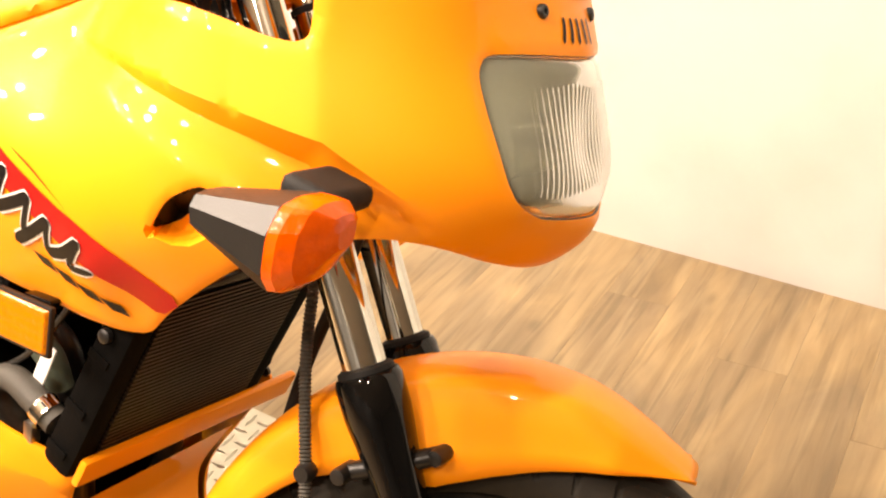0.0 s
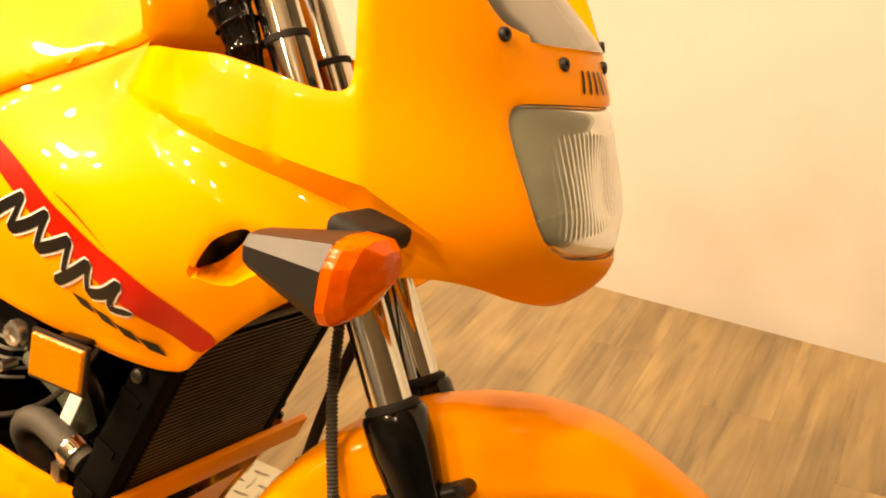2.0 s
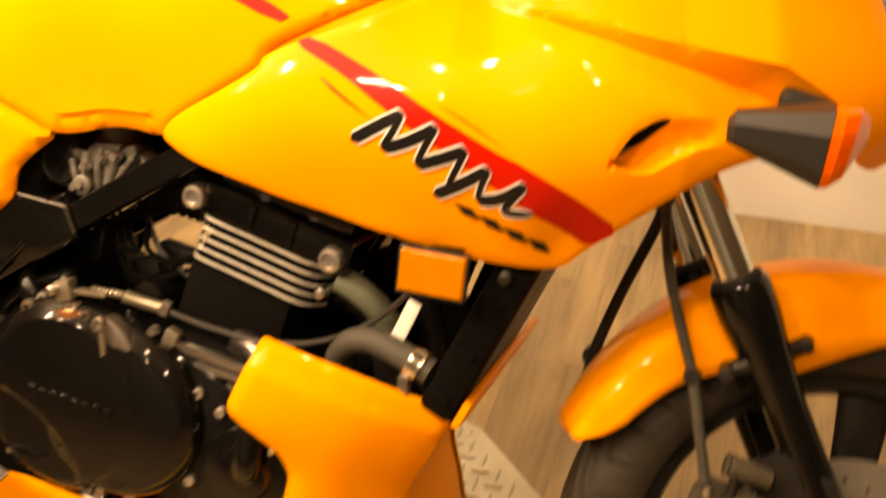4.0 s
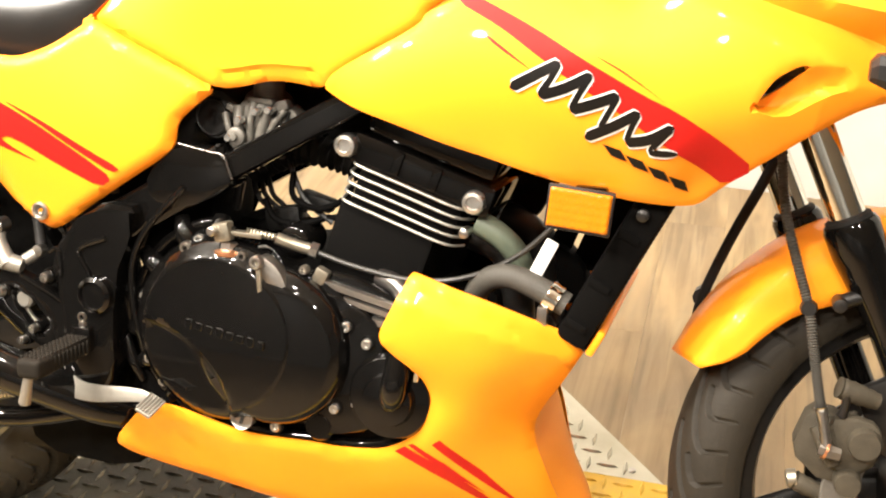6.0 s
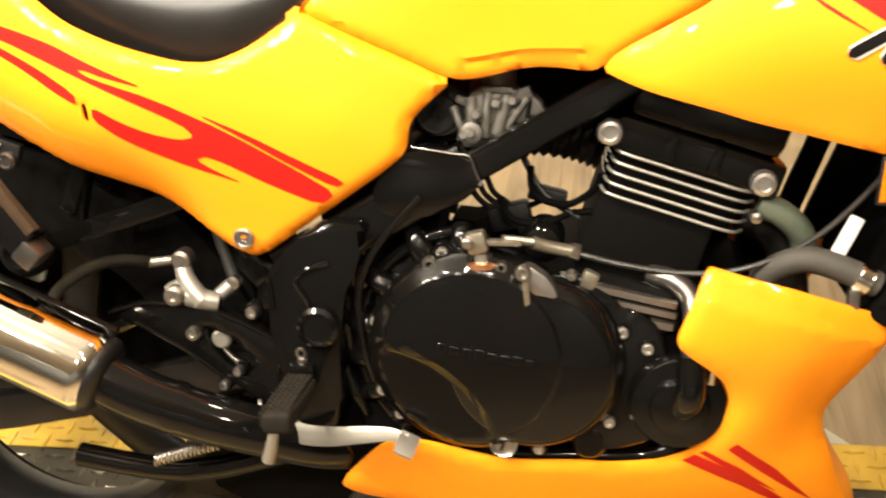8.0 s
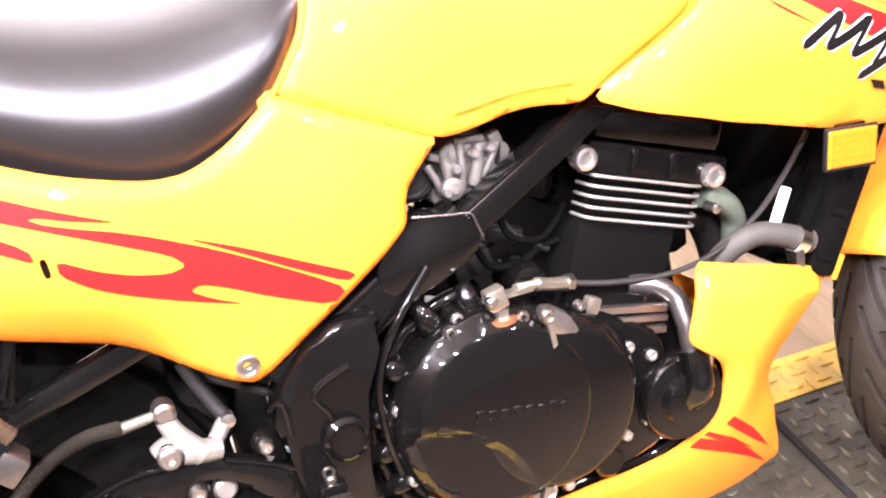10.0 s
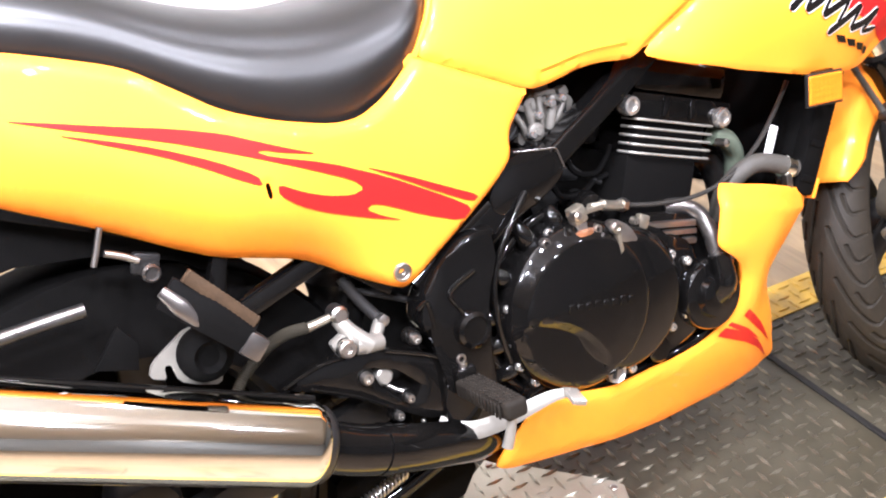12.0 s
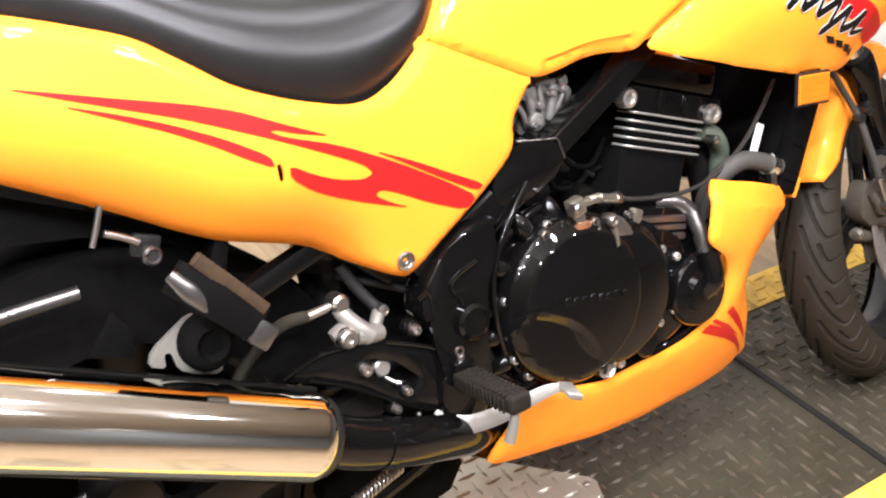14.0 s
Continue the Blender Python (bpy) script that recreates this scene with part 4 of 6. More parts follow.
ring = [(.140 * math.cos(2 * math.pi * k / 64), .140 * math.sin(2 * math.pi * k / 64)) for k in range(64)]
holes = [[(.098 * math.cos(2 * math.pi * k / 40), .098 * math.sin(2 * math.pi * k / 40)) for k in range(40)]]
for k in range(27):
    a, r = 2 * math.pi * k / 27, (.110, .119, .128)[k % 3]
    holes.append([(r * math.cos(a) + .0036 * math.cos(q), r * math.sin(a) + .0036 * math.sin(q)) for q in np.linspace(0, 2 * math.pi, 7)[:-1]])
disc = part("brake_disc", moved(skin(ring, disc_place(-.078), .010, .005, 0, .001, holes, rounds=0), FRONT @ AXLE), DISC, bike, "drilled steel brake disc")
part("disc_carrier", moved(ring_xz([(.03, -.07), (.104, -.07), (.104, -.066), (.03, -.06)], 40), FRONT @ AXLE), SATIN, disc)

FORK = Matrix.Translation((AXLE_X, 0, WHEEL_R)) @ Matrix.Rotation(-RAKE, 4, "Y")
for side in (-1, 1):
    m = FRONT @ FORK @ Matrix.Translation((.011, .085 * side, 0))
    leg = part("fork_leg", moved(lathe([(.012, -.03), (.024, -.025), (.026, .02), (.022, .06), (.022, .22), (.024, .25), (.0280, .285), (.0305, .305), (.0315, .315), (.0315, .344), (.029, .350), (.021, .352)], 28), m), BLACK, bike, "black fork leg with chrome tube")
    part("fork_tube", moved(lathe([(.0205, .34), (.0205, .95), (.019, .955)], 36), m), CHROME, leg, "chrome fork tube")
    part("dust_seal", moved(lathe([(.0205, .346), (.027, .348), (.026, .355), (.0205, .358)], 24), m), RUBBER, leg)
    part("tube_ring", moved(lathe([(.0205, .706), (.0225, .707), (.0225, .713), (.0205, .714)], 28), m), RUBBER, leg)
    part("fork_clamp", moved(lathe([(.0205, .84), (.032, .84), (.032, .88), (.0205, .88)], 20), m), SATIN, leg)
part("triple_clamp", moved(moved(block(.08, .20, .03, .01), Matrix.Translation((-.01, 0, .86))), FRONT @ FORK), SATIN, bike, "black lower triple clamp")
# bosses that carry the fender
for x, y, z in ((.746, -.066, .560), (.672, -.106, .532)):
    part("fender_bolt", turned([(.0082, -.02), (.0085, 0), (.0075, .006), (.0045, .007), (.0005, .007)], x, y, z, 18), SATIN, bike)
part("fender_bracket", tube([(.672, -.095, .532), (.71, -.085, .547), (.746, -.06, .560)], .009, 10, 4), SATIN, bike)

# the fender: a ridged top band and side walls whose lower edge dips at the fork
FENDER_A = (59, 64, 70, 80, 90, 98, 106, 113, 120, 133, 146, 150, 154)
FENDER_LOW = (.317, .304, .289, .270, .253, .243, .237, .243, .262, .281, .290, .298, .318)
FENDER_TOP = (.321, .3225, .327, .336, .340, .341, .342, .342, .341, .337, .333, .332, .331)
fv, ff = [], []
fender_steps = np.linspace(154, 59, 56)
for deg in fender_steps:
    a = radians(deg)
    s = (deg - 59) / 95
    crown, low = np.interp(deg, FENDER_A, FENDER_TOP), np.interp(deg, FENDER_A, FENDER_LOW)
    half_w = .069 * min(1.0, .62 + 2.6 * s) * min(1.0, .80 + 2.2 * (1 - s)) + .004 * math.exp(-((deg - 108) / 20) ** 2)
    ridge = crown - .006
    for k in range(21):
        q = -1 + k / 10
        e = abs(q)
        if e <= .5:
            y, r = half_w * .74 * e / .5, crown - .006 * (e / .5) ** 2
        elif e <= .7:
            w = (e - .5) / .2 * math.pi / 2
            y, r = half_w * (.74 + .24 * math.sin(w)), ridge - min(.014, (ridge - low) * .45) * (1 - math.cos(w))
        else:
            w = (e - .7) / .3
            top = ridge - min(.014, (ridge - low) * .45)
            y, r = half_w * (.98 + .05 * w), top + (low - top) * w
        fv.append((r * math.cos(a), math.copysign(y, q), r * math.sin(a)))
ff = [(i * 21 + k, i * 21 + k + 1, (i + 1) * 21 + k + 1, (i + 1) * 21 + k) for i in range(55) for k in range(20)]
fender = part("front_fender", moved((fv, ff), FRONT @ AXLE), PAINT, bike, "glossy yellow front fender", sharp=50)
mod = fender.modifiers.new("shell", "SOLIDIFY")
mod.thickness, mod.offset = 0.004, 0

# caliper, hose, cables
caliper = part("brake_caliper", prism([(.654, .412), (.637, .355), (.679, .320), (.729, .345), (.737, .377), (.723, .398), (.705, .395), (.691, .403)], -.116, -.080, .006, rounds=1), DIRTY, bike, "dusty grey two-piston brake caliper")
part("caliper_bridge", prism([(.672, .352), (.676, .404), (.700, .412), (.728, .405), (.738, .378), (.720, .350), (.700, .340)], -.128, -.112, .005, rounds=1), DIRTY, caliper)
for x, z, r in ((.715, .383, .0185), (.703, .334, .0155)):
    part("piston_boss", turned([(r * 1.02, -.03), (r, 0), (r * .96, .006), (r * .88, .010), (r * .5, .0105), (.001, .0105)], x, -.130, z, 28), DIRTY, caliper)
part("caliper_web", tube([(.664, -.118, .392), (.676, -.124, .372), (.686, -.124, .352)], [.009, .011, .009], 12, 4), DIRTY, caliper)
part("caliper_bracket", prism([(.70, .43), (.74, .455), (.80, .42), (.79, .36), (.74, .35)], -.098, -.080, .004), SATIN, caliper)
part("slide_boot", tube([(.681, -.122, .442), (.700, -.118, .436), (.724, -.112, .428)], [.0125, .0130, .0100], 14, 5, ribs=-.1), DIRTY, caliper)
part("slide_boot", tube([(.648, -.102, .316), (.668, -.102, .308), (.700, -.098, .298)], [.0120, .0115, .0100], 14, 5, ribs=-.1), DIRTY, caliper)
part("boot_cap", moved(lathe([(.0115, -.005), (.0115, .005), (.008, .007), (.001, .007)], 16), Matrix.Translation((.646, -.102, .317)) @ Matrix.Rotation(radians(-105), 4, "Y")), BRASS, caliper)
part("banjo_bolt", tube([(.668, -.140, .374), (.678, -.142, .372), (.690, -.142, .370)], [.0078, .0085, .0075], 6, 3), STEEL, caliper)
part("banjo_washer", tube([(.673, -.141, .3735), (.676, -.141, .3725)], .0105, 18, 2), COPPER, caliper)
part("banjo_fitting", tube([(.664, -.134, .420), (.669, -.137, .402), (.675, -.141, .376)], [.0078, .0060, .0068], 12, 5, ribs=-.16), STEEL, caliper)
part("bleed_nipple", tube([(.688, -.124, .410), (.690, -.126, .422), (.690, -.127, .436)], [.0062, .0045, .0055], 10, 4), SATIN, caliper)
part("pad_spring", prism([(.676, .308), (.700, .302), (.712, .245), (.690, .245)], -.094, -.088, .002), DIRTY, caliper)
part("pad_plate", prism([(.676, .322), (.714, .316), (.722, .282), (.690, .286)], -.090, -.082, .003), DIRTY, caliper)
part("brake_hose", tube([(.588, -.045, .76), (.594, -.060, .68), (.604, -.077, .625), (.621, -.096, .575), (.639, -.113, .527), (.650, -.124, .480), (.658, -.131, .445), (.664, -.134, .420)], .0064, 10, 30, ribs=-.26), HOSE, bike, "ribbed black brake hose")
part("hose_clip", turned([(.008, -.008), (.010, 0), (.008, .008)], .639, -.113, .527, 12), PLASTIC, bike)
part("speed_cable", tube([(.61, .0, .76), (.585, .0, .67), (.545, .01, .57), (.518, .02, .489), (.514, .02, .45)], .0065, 10, 8), RUBBER, bike)
part("cable_clip", turned([(.011, -.012), (.012, .012)], .518, .028, .490, 10), PLASTIC, bike)

# cockpit parts seen behind the cowl
part("switch_boot", tube([(.452, -.10, .990), (.468, -.10, .965), (.480, -.10, .947), (.493, -.10, .918), (.50, -.10, .895)], [.019, .023, .022, .017, .020], 20, 6, ribs=-.14, rib_every=5), BLACK, bike)
part("clip_on_bar", tube([(.40, -.10, 1.02), (.37, -.21, 1.03), (.33, -.32, 1.02)], .011, 12, 4), SATIN, bike)
part("grip", tube([(.355, -.24, 1.028), (.325, -.335, 1.018)], .016, 14, 12, ribs=.06), RUBBER, bike)
part("clip_on_bar", mirrored(tube([(.40, -.10, 1.02), (.37, -.21, 1.03), (.33, -.32, 1.02)], .011, 12, 4)), SATIN, bike)
part("dash_cover", prism([(.60, .87), (.66, .86), (.70, .88), (.71, 1.0), (.64, 1.02)], -.10, .12, .01), MATTE, bike)

# --- frame ---
for side in (1, -1):
    spar = [tube([(-.275, -.146, .5075), (-.235, -.147, .5306), (-.10, -.148, .6085), (-.058, -.148, .6328)], .0265, 40, 4, square=True, flat=.83),
            tube([(-.085, -.1465, .6110), (-.05, -.1465, .6310), (.06, -.1455, .6945), (.17, -.134, .757)], .0165, 40, 4, square=True, flat=1.25),
            prism([(-.119, .655), (-.057, .645), (-.045, .616), (-.052, .602), (-.11, .570), (-.160, .580), (-.165, .612)], -.1715, -.130, .004, rounds=1)]
    for g in spar:
        part("frame_spar", g if side > 0 else mirrored(g), BLACK, bike, "gloss black box-section frame")
    bead = tube([(-.119, -.1705, .6545), (-.098, -.172, .6515), (-.075, -.172, .6480), (-.0565, -.172, .6450), (-.050, -.172, .6310), (-.0445, -.171, .6160)], .0010, 8, 8, ribs=.6, rib_every=2)
    if side > 0:
        part("weld_bead", bead, PIPE, bike)
plate = [(-.288, .512), (-.255, .548), (-.215, .575), (-.165, .572), (-.190, .53), (-.198, .48), (-.206, .42), (-.205, .35), (-.225, .30), (-.275, .30), (-.285, .38), (-.272, .44), (-.298, .475)]
for side in (1, -1):
    g = prism(plate, -.188, -.140, .008)
    part("pivot_plate", g if side > 0 else mirrored(g), BLACK, bike, "gloss black swingarm pivot plate")
part("pivot_cap", turned([(.024, 0), (.024, .010), (.019, .014), (.017, .010), (.001, .010)], -.228, -.186, .452, 28), BLACK, bike)
for line in ([(-.213, -.189, .527), (-.252, -.189, .508), (-.238, -.189, .476), (-.246, -.189, .44)], [(-.298, -.186, .500), (-.284, -.188, .505), (-.280, -.188, .47)]):
    part("plate_rib", tube(line, .0030, 8, 5), BLACK, bike)
for side in (1, -1):
    rail = join(tube([(-.31, -.145, .530), (-.40, -.14, .598), (-.55, -.13, .664), (-.80, -.11, .77)], .014, 20, 5, square=True),
                tube([(-.395, -.14, .588), (-.428, -.14, .577), (-.505, -.14, .552), (-.56, -.14, .534)], .0125, 20, 4, square=True),
                tube([(-.508, -.14, .64), (-.528, -.14, .56)], .0085, 20, 3, square=True))
    part("subframe", rail if side > 0 else mirrored(rail), BLACK, bike)
part("inner_fender", prism([(-.50, .62), (-.70, .775), (-.97, .90), (-1.0, .84), (-.98, .64), (-.90, .63), (-.75, .665), (-.62, .665), (-.53, .61), (-.505, .57)], -.098, .098, .01), MATTE, bike, "black plastic inner rear fender")
part("mud_guard", prism([(-.34, .38), (-.34, .47), (-.42, .495), (-.50, .545), (-.485, .47), (-.43, .38)], -.075, .075, .01), MATTE, bike)

# --- engine ---
case = prism([(-.20, .31), (-.185, .42), (-.16, .47), (-.06, .492), (.06, .502), (.13, .505), (.20, .47), (.245, .43), (.255, .36), (.235, .30), (.17, .265), (.05, .245), (-.12, .255)], -.150, .150, .010, rounds=2)
engine = part("engine", case, MATTE, bike, "gloss black parallel-twin engine with polished bolts")
part("case_shoulder", prism([(-.20, .40), (-.185, .50), (-.15, .528), (-.10, .536), (-.055, .530), (-.05, .40)], -.150, -.01, .014, 3), BLACK, engine)
flange = [(-.05 + .128 * math.cos(t), .420 + .120 * math.sin(t)) for t in np.linspace(0, 2 * math.pi, 40)[:-1]]
part("clutch_flange", prism(flange, -.172, -.149, .006, rounds=0), BLACK, engine)
part("clutch_flange", prism([(.03 + .112 * math.cos(t), .412 + .100 * math.sin(t)) for t in np.linspace(0, 2 * math.pi, 36)[:-1]], -.172, -.1485, .006, rounds=0), BLACK, engine)
COVER = [(0, .0350), (.03, .0347), (.06, .0337), (.085, .0321), (.097, .0311), (.0985, .0305), (.1140, .0170), (.1175, .0125), (.1195, .0070), (.1205, .0)]


def cover_place(uv, inset):
    """A shallow dome with a rounded rim; its lower rear part steps down along a curved ledge."""
    dx, dz = uv[:, 0] + .054, uv[:, 1] - .424
    h = np.interp(np.hypot(dx, dz), [p[0] for p in COVER], [p[1] for p in COVER])
    below = .157 - np.hypot(dx + .12, dz + .14)
    ledge = np.where(below < 0, 1.0, np.maximum(.0345 - .75 * below, .0262))
    return np.c_[uv[:, 0], -.170 - np.minimum(h, ledge), uv[:, 1]]


def round_line(r, n=72):
    return [(-.054 + r * math.cos(2 * math.pi * k / n), .424 + r * math.sin(2 * math.pi * k / n)) for k in range(n)]


def ledge_line(r):
    pts = [(-.174 + r * math.cos(a), .284 + r * math.sin(a)) for a in np.linspace(radians(10), radians(80), 40)]
    return [p for p in pts if math.hypot(p[0] + .054, p[1] - .424) < .093]


part("clutch_cover", skin(round_line(.1204), cover_place, .005, .002, 0, .001, rounds=0, back=False, lines=[ledge_line(.157), ledge_line(.146), round_line(.0985), round_line(.0962), round_line(.1140), round_line(.1175)]), BLACK, engine, "gloss black clutch cover", sharp=24)
part("cover_step", turned([(.104, 0), (.104, .008), (.1025, .012), (.090, .0255), (.086, .027), (.03, .028), (.001, .028)], .012, -.171, .413, 64), BLACK, engine, sharp=50)
part("case_cover", prism([(.05, .495), (.115, .482), (.155, .456), (.164, .40), (.163, .345), (.145, .318), (.10, .308), (.05, .302)], -.1725, -.149, .005), BLACK, engine)
for i in range(8):
    x = -.086 + .0140 * i
    z = .4365 - .0022 * i
    m = Matrix.Translation((x, -.2050, z)) @ Matrix.Rotation(radians(9), 4, "Y")
    part("raised_bar", moved(block(.0095, .0024, .010 if i % 3 else .013, .0009, 1), m), BLACK, engine)
for x, z in ((-.145, .483), (-.165, .407), (-.140, .343), (-.075, .303), (.060, .334), (.099, .343), (.128, .354), (.111, .450), (.139, .432), (-.087, .537), (.055, .478), (-.165, .455), (-.160, .372), (.02, .306), (.150, .333)):
    part("case_boss", turned([(.0115, -.02), (.011, .003), (.010, .0055), (.001, .0055)], x, -.1685, z, 18), BLACK, engine)
    bolt(x, -.1735, z, .0070, .006, engine, BOLT)
for deg, r0, r1 in ((118, .112, .150), (146, .112, .148), (170, .112, .150), (188, .114, .146), (207, .114, .146), (232, .114, .140), (96, .110, .140)):
    a = radians(deg)
    c_, s_ = math.cos(a), math.sin(a)
    part("case_lug", tube([(-.054 + r0 * c_, -.158, .424 + r0 * s_), (-.054 + (r0 + r1) / 2 * c_, -.160, .424 + (r0 + r1) / 2 * s_), (-.054 + r1 * c_, -.150, .424 + r1 * s_)], [.0150, .0135, .0105], 14, 4), BLACK, engine)
part("case_ridge", tube([(-.054 + .136 * math.cos(radians(d)), -.152, .424 + .134 * math.sin(radians(d))) for d in range(92, 236, 12)], .0075, 12, 4), BLACK, engine)
for x0, z0, x1, z1 in ((-.208, .52, -.200, .40), (-.192, .54, -.160, .566), (-.21, .39, -.185, .33)):
    part("case_web", tube([(x0, -.150, z0), ((x0 + x1) / 2, -.156, (z0 + z1) / 2), (x1, -.150, z1)], [.006, .008, .006], 12, 4), BLACK, engine)
part("oil_plug", turned([(.0155, 0), (.0155, .026), (.013, .024), (.012, .021), (.001, .021)], -.019, -.168, .318, 28), STEEL, engine, "slotted steel plug")
# black bar standing in for the shade inside the plug's slot
part("slot_shade", moved(block(.004, .003, .020, .0005, 1), Matrix.Translation((-.019, -.190, .318)) @ Matrix.Rotation(radians(18), 4, "Y")), PLASTIC, engine)
part("side_lug", turned([(.020, 0), (.020, .01), (.016, .014), (.001, .014)], .077, -.160, .314, 24), BLACK, engine)
# black lower case rim along the belly pan
part("case_rim", tube([(-.15, -.150, .330), (-.11, -.156, .312), (-.06, -.158, .296), (.0, -.152, .286), (.07, -.146, .286), (.13, -.146, .288), (.175, -.150, .303), (.205, -.155, .330), (.220, -.160, .370)], .012, 14, 6), BLACK, engine)
part("water_pump", turned([(.055, 0), (.055, .012), (.050, .020), (.034, .022), (.030, .032), (.018, .034), (.001, .034)], .174, -.166, .371, 40), BLACK, engine, "round black water pump cover")
part("pump_neck", tube([(.178, -.185, .372), (.184, -.200, .392), (.186, -.190, .430)], [.019, .017, .015], 16, 5), BLACK, engine)
part("water_pipe", tube([(.186, -.186, .425), (.188, -.176, .458), (.184, -.160, .486), (.166, -.148, .502), (.14, -.135, .506)], .0125, 16, 6), PIPE, engine, "dull metal water pipe")
part("bleed_screw", tube([(.205, -.186, .40), (.209, -.188, .425)], .006, 10, 2), CHROME, engine)
for x0, z0, x1, z1, r in ((.062, .503, .168, .480, .0050), (.060, .490, .168, .468, .0042), (.050, .475, .165, .455, .0050)):
    part("case_rib", tube([(x0, -.166, z0), ((x0 + x1) / 2, -.167, (z0 + z1) / 2 + .001), (x1, -.164, z1)], r, 10, 4, square=True), STEEL, engine)
part("case_wall", prism([(.04, .51), (.10, .515), (.175, .49), (.17, .44), (.05, .465)], -.163, -.148, .004), BLACK, engine)
part("case_stay", tube([(.012, -.182, .512), (.03, -.182, .495), (.054, -.180, .474)], .0045, 8, 3), STEEL, engine)
part("case_stay", tube([(.058, -.180, .470), (.078, -.178, .448), (.092, -.176, .432)], .0030, 8, 3), STEEL, engine)
part("cover_seam", tube([(.165, -.156, .49), (.150, -.158, .42), (.148, -.158, .34)], .003, 6, 4), SATIN, engine)

TIP = radians(17.5)
CYL = Matrix.Translation((.167, 0, .600)) @ Matrix.Rotation(TIP, 4, "Y")


def cyl_block(x0, x1, z0, z1, half=.145, bevel=.006):
    return moved(moved(block(x1 - x0, half * 2, z1 - z0, bevel), Matrix.Translation(((x0 + x1) / 2, 0, (z0 + z1) / 2))), CYL)


part("cylinder_block", join(cyl_block(-.078, .050, -.145, -.026, .138), cyl_block(-.070, .068, -.03, .03, .128)), MATTE, engine, "black cylinder block")
part("cylinder_head", cyl_block(-.085, .100, .024, .062, .142), BLACK, engine, "black cylinder head")
part("cam_cover", cyl_block(-.078, .092, .0625, .112, .135, .014), BLACK, engine)
part("head_rib", join(*[cyl_block(x, x + .012, .03, .06, .146, .003) for x in (-.03, .02)]), BLACK, engine)
for i in range(5):
    z = .0245 - .0118 * i
    plan = [(-.079, .09), (-.079, -.125), (-.074, -.140), (-.060, -.1455), (.052, -.1455), (.070, -.138), (.081, -.118), (.081, .09)]
    body_ = moved(prism(plan, -.00225, .00225, .001, 1, rounds=2), CYL @ Matrix.Translation((0, 0, z)) @ Matrix.Rotation(radians(-90), 4, "X") @ Matrix.Scale(-1, 4, (0, 0, 1)))
    part("cooling_fin", body_, BLACK, engine)
    rim_line = [(-.0795, -.118, z), (-.0745, -.1405, z), (-.060, -.1465, z), (-.03, -.1465, z), (.02, -.1465, z), (.052, -.1465, z), (.0705, -.139, z), (.0815, -.117, z)]
    part("fin_edge", moved(tube(rim_line, .0019, 8, 5), CYL), ALLOY, engine, "polished fin edge")
for x, z in ((.093, .667), (.255, .613)):
    part("head_bolt", turned([(.0145, -.01), (.0145, .004), (.0125, .008), (.0085, .009), (.0075, .005), (.001, .005)], x, -.144, z, 24), BOLT, engine, "plated domed head bolt")
part("small_bolt", turned([(.006, 0), (.006, .02), (.001, .022)], .248, -.14, .578, 10), STEEL, engine)
for y in (-.075, .075):
    part("exhaust_header", tube([(.24, y, .56), (.285, y, .535), (.305, y, .45), (.30, y * .9, .33), (.24, y * .8, .225), (.05, y * .8, .20), (-.12, y * .9, .235)], .020, 14, 7), SATIN, engine)

# carburettor bank between frame and tank
carb = part("carburettor", join(turned([(.030, -.02), (.034, 0), (.034, .02), (.026, .03), (.024, .045), (.012, .05), (.001, .05)], -.040, -.075, .690, 24),
                               tube([(-.03, -.10, .655), (-.03, -.10, .735)], .020, 16, 3)), CARB, bike, "silver cast carburettor")
for x0, z0, x1, z1, r in ((-.066, .658, -.079, .690, .0046), (-.056, .655, -.060, .700, .0068), (-.044, .658, -.040, .706, .0050), (-.030, .662, -.018, .702, .0072), (-.020, .668, .002, .700, .0042)):
    part("casting_column", tube([(x0, -.124, z0), ((x0 + x1) / 2, -.128, (z0 + z1) / 2), (x1, -.122, z1)], [r, r * .85, r * 1.1], 10, 4, ribs=.08, rib_every=3), CARB, carb)
for x, z, wx, wz, tilt in ((-.068, .697, .018, .008, 24), (-.030, .710, .034, .007, 4), (.000, .706, .014, .012, -18), (-.048, .676, .022, .006, 12), (-.012, .684, .012, .010, -30)):
    part("casting_flange", moved(block(wx, .018, wz, .002), Matrix.Translation((x, -.118, z)) @ Matrix.Rotation(radians(tilt), 4, "Y")), CARB, carb)
part("choke_cap", turned([(.027, -.02), (.027, .006), (.023, .010), (.020, .007), (.010, .008), (.001, .008)], -.098, -.112, .684, 28), PLASTIC, carb)
part("casting_body", prism([(-.078, .649), (-.061, .642), (-.022, .656), (.015, .676), (.021, .691), (.004, .707), (-.028, .711), (-.050, .699), (-.063, .686), (-.075, .666)], -.119, -.085, .004), CARB, carb)
# dark bars laid on the casting in place of shaded grooves
for x0, z0, x1, z1 in ((-.066, .668, -.056, .650), (-.048, .697, -.046, .654), (-.034, .704, -.028, .664), (-.014, .702, -.012, .668), (.006, .698, .002, .676)):
    part("groove_shade", tube([(x0, -.1195, z0), (x1, -.1195, z1)], .0026, 8, 2), SATIN, carb)
part("throttle_drum", turned([(.012, 0), (.012, .006), (.009, .008), (.005, .008), (.004, .012), (.001, .012)], -.058, -.132, .664, 20), CARB, carb)
part("float_bowl", tube([(-.020, -.112, .640), (-.016, -.112, .665)], [.016, .018], 16, 3), CARB, carb)
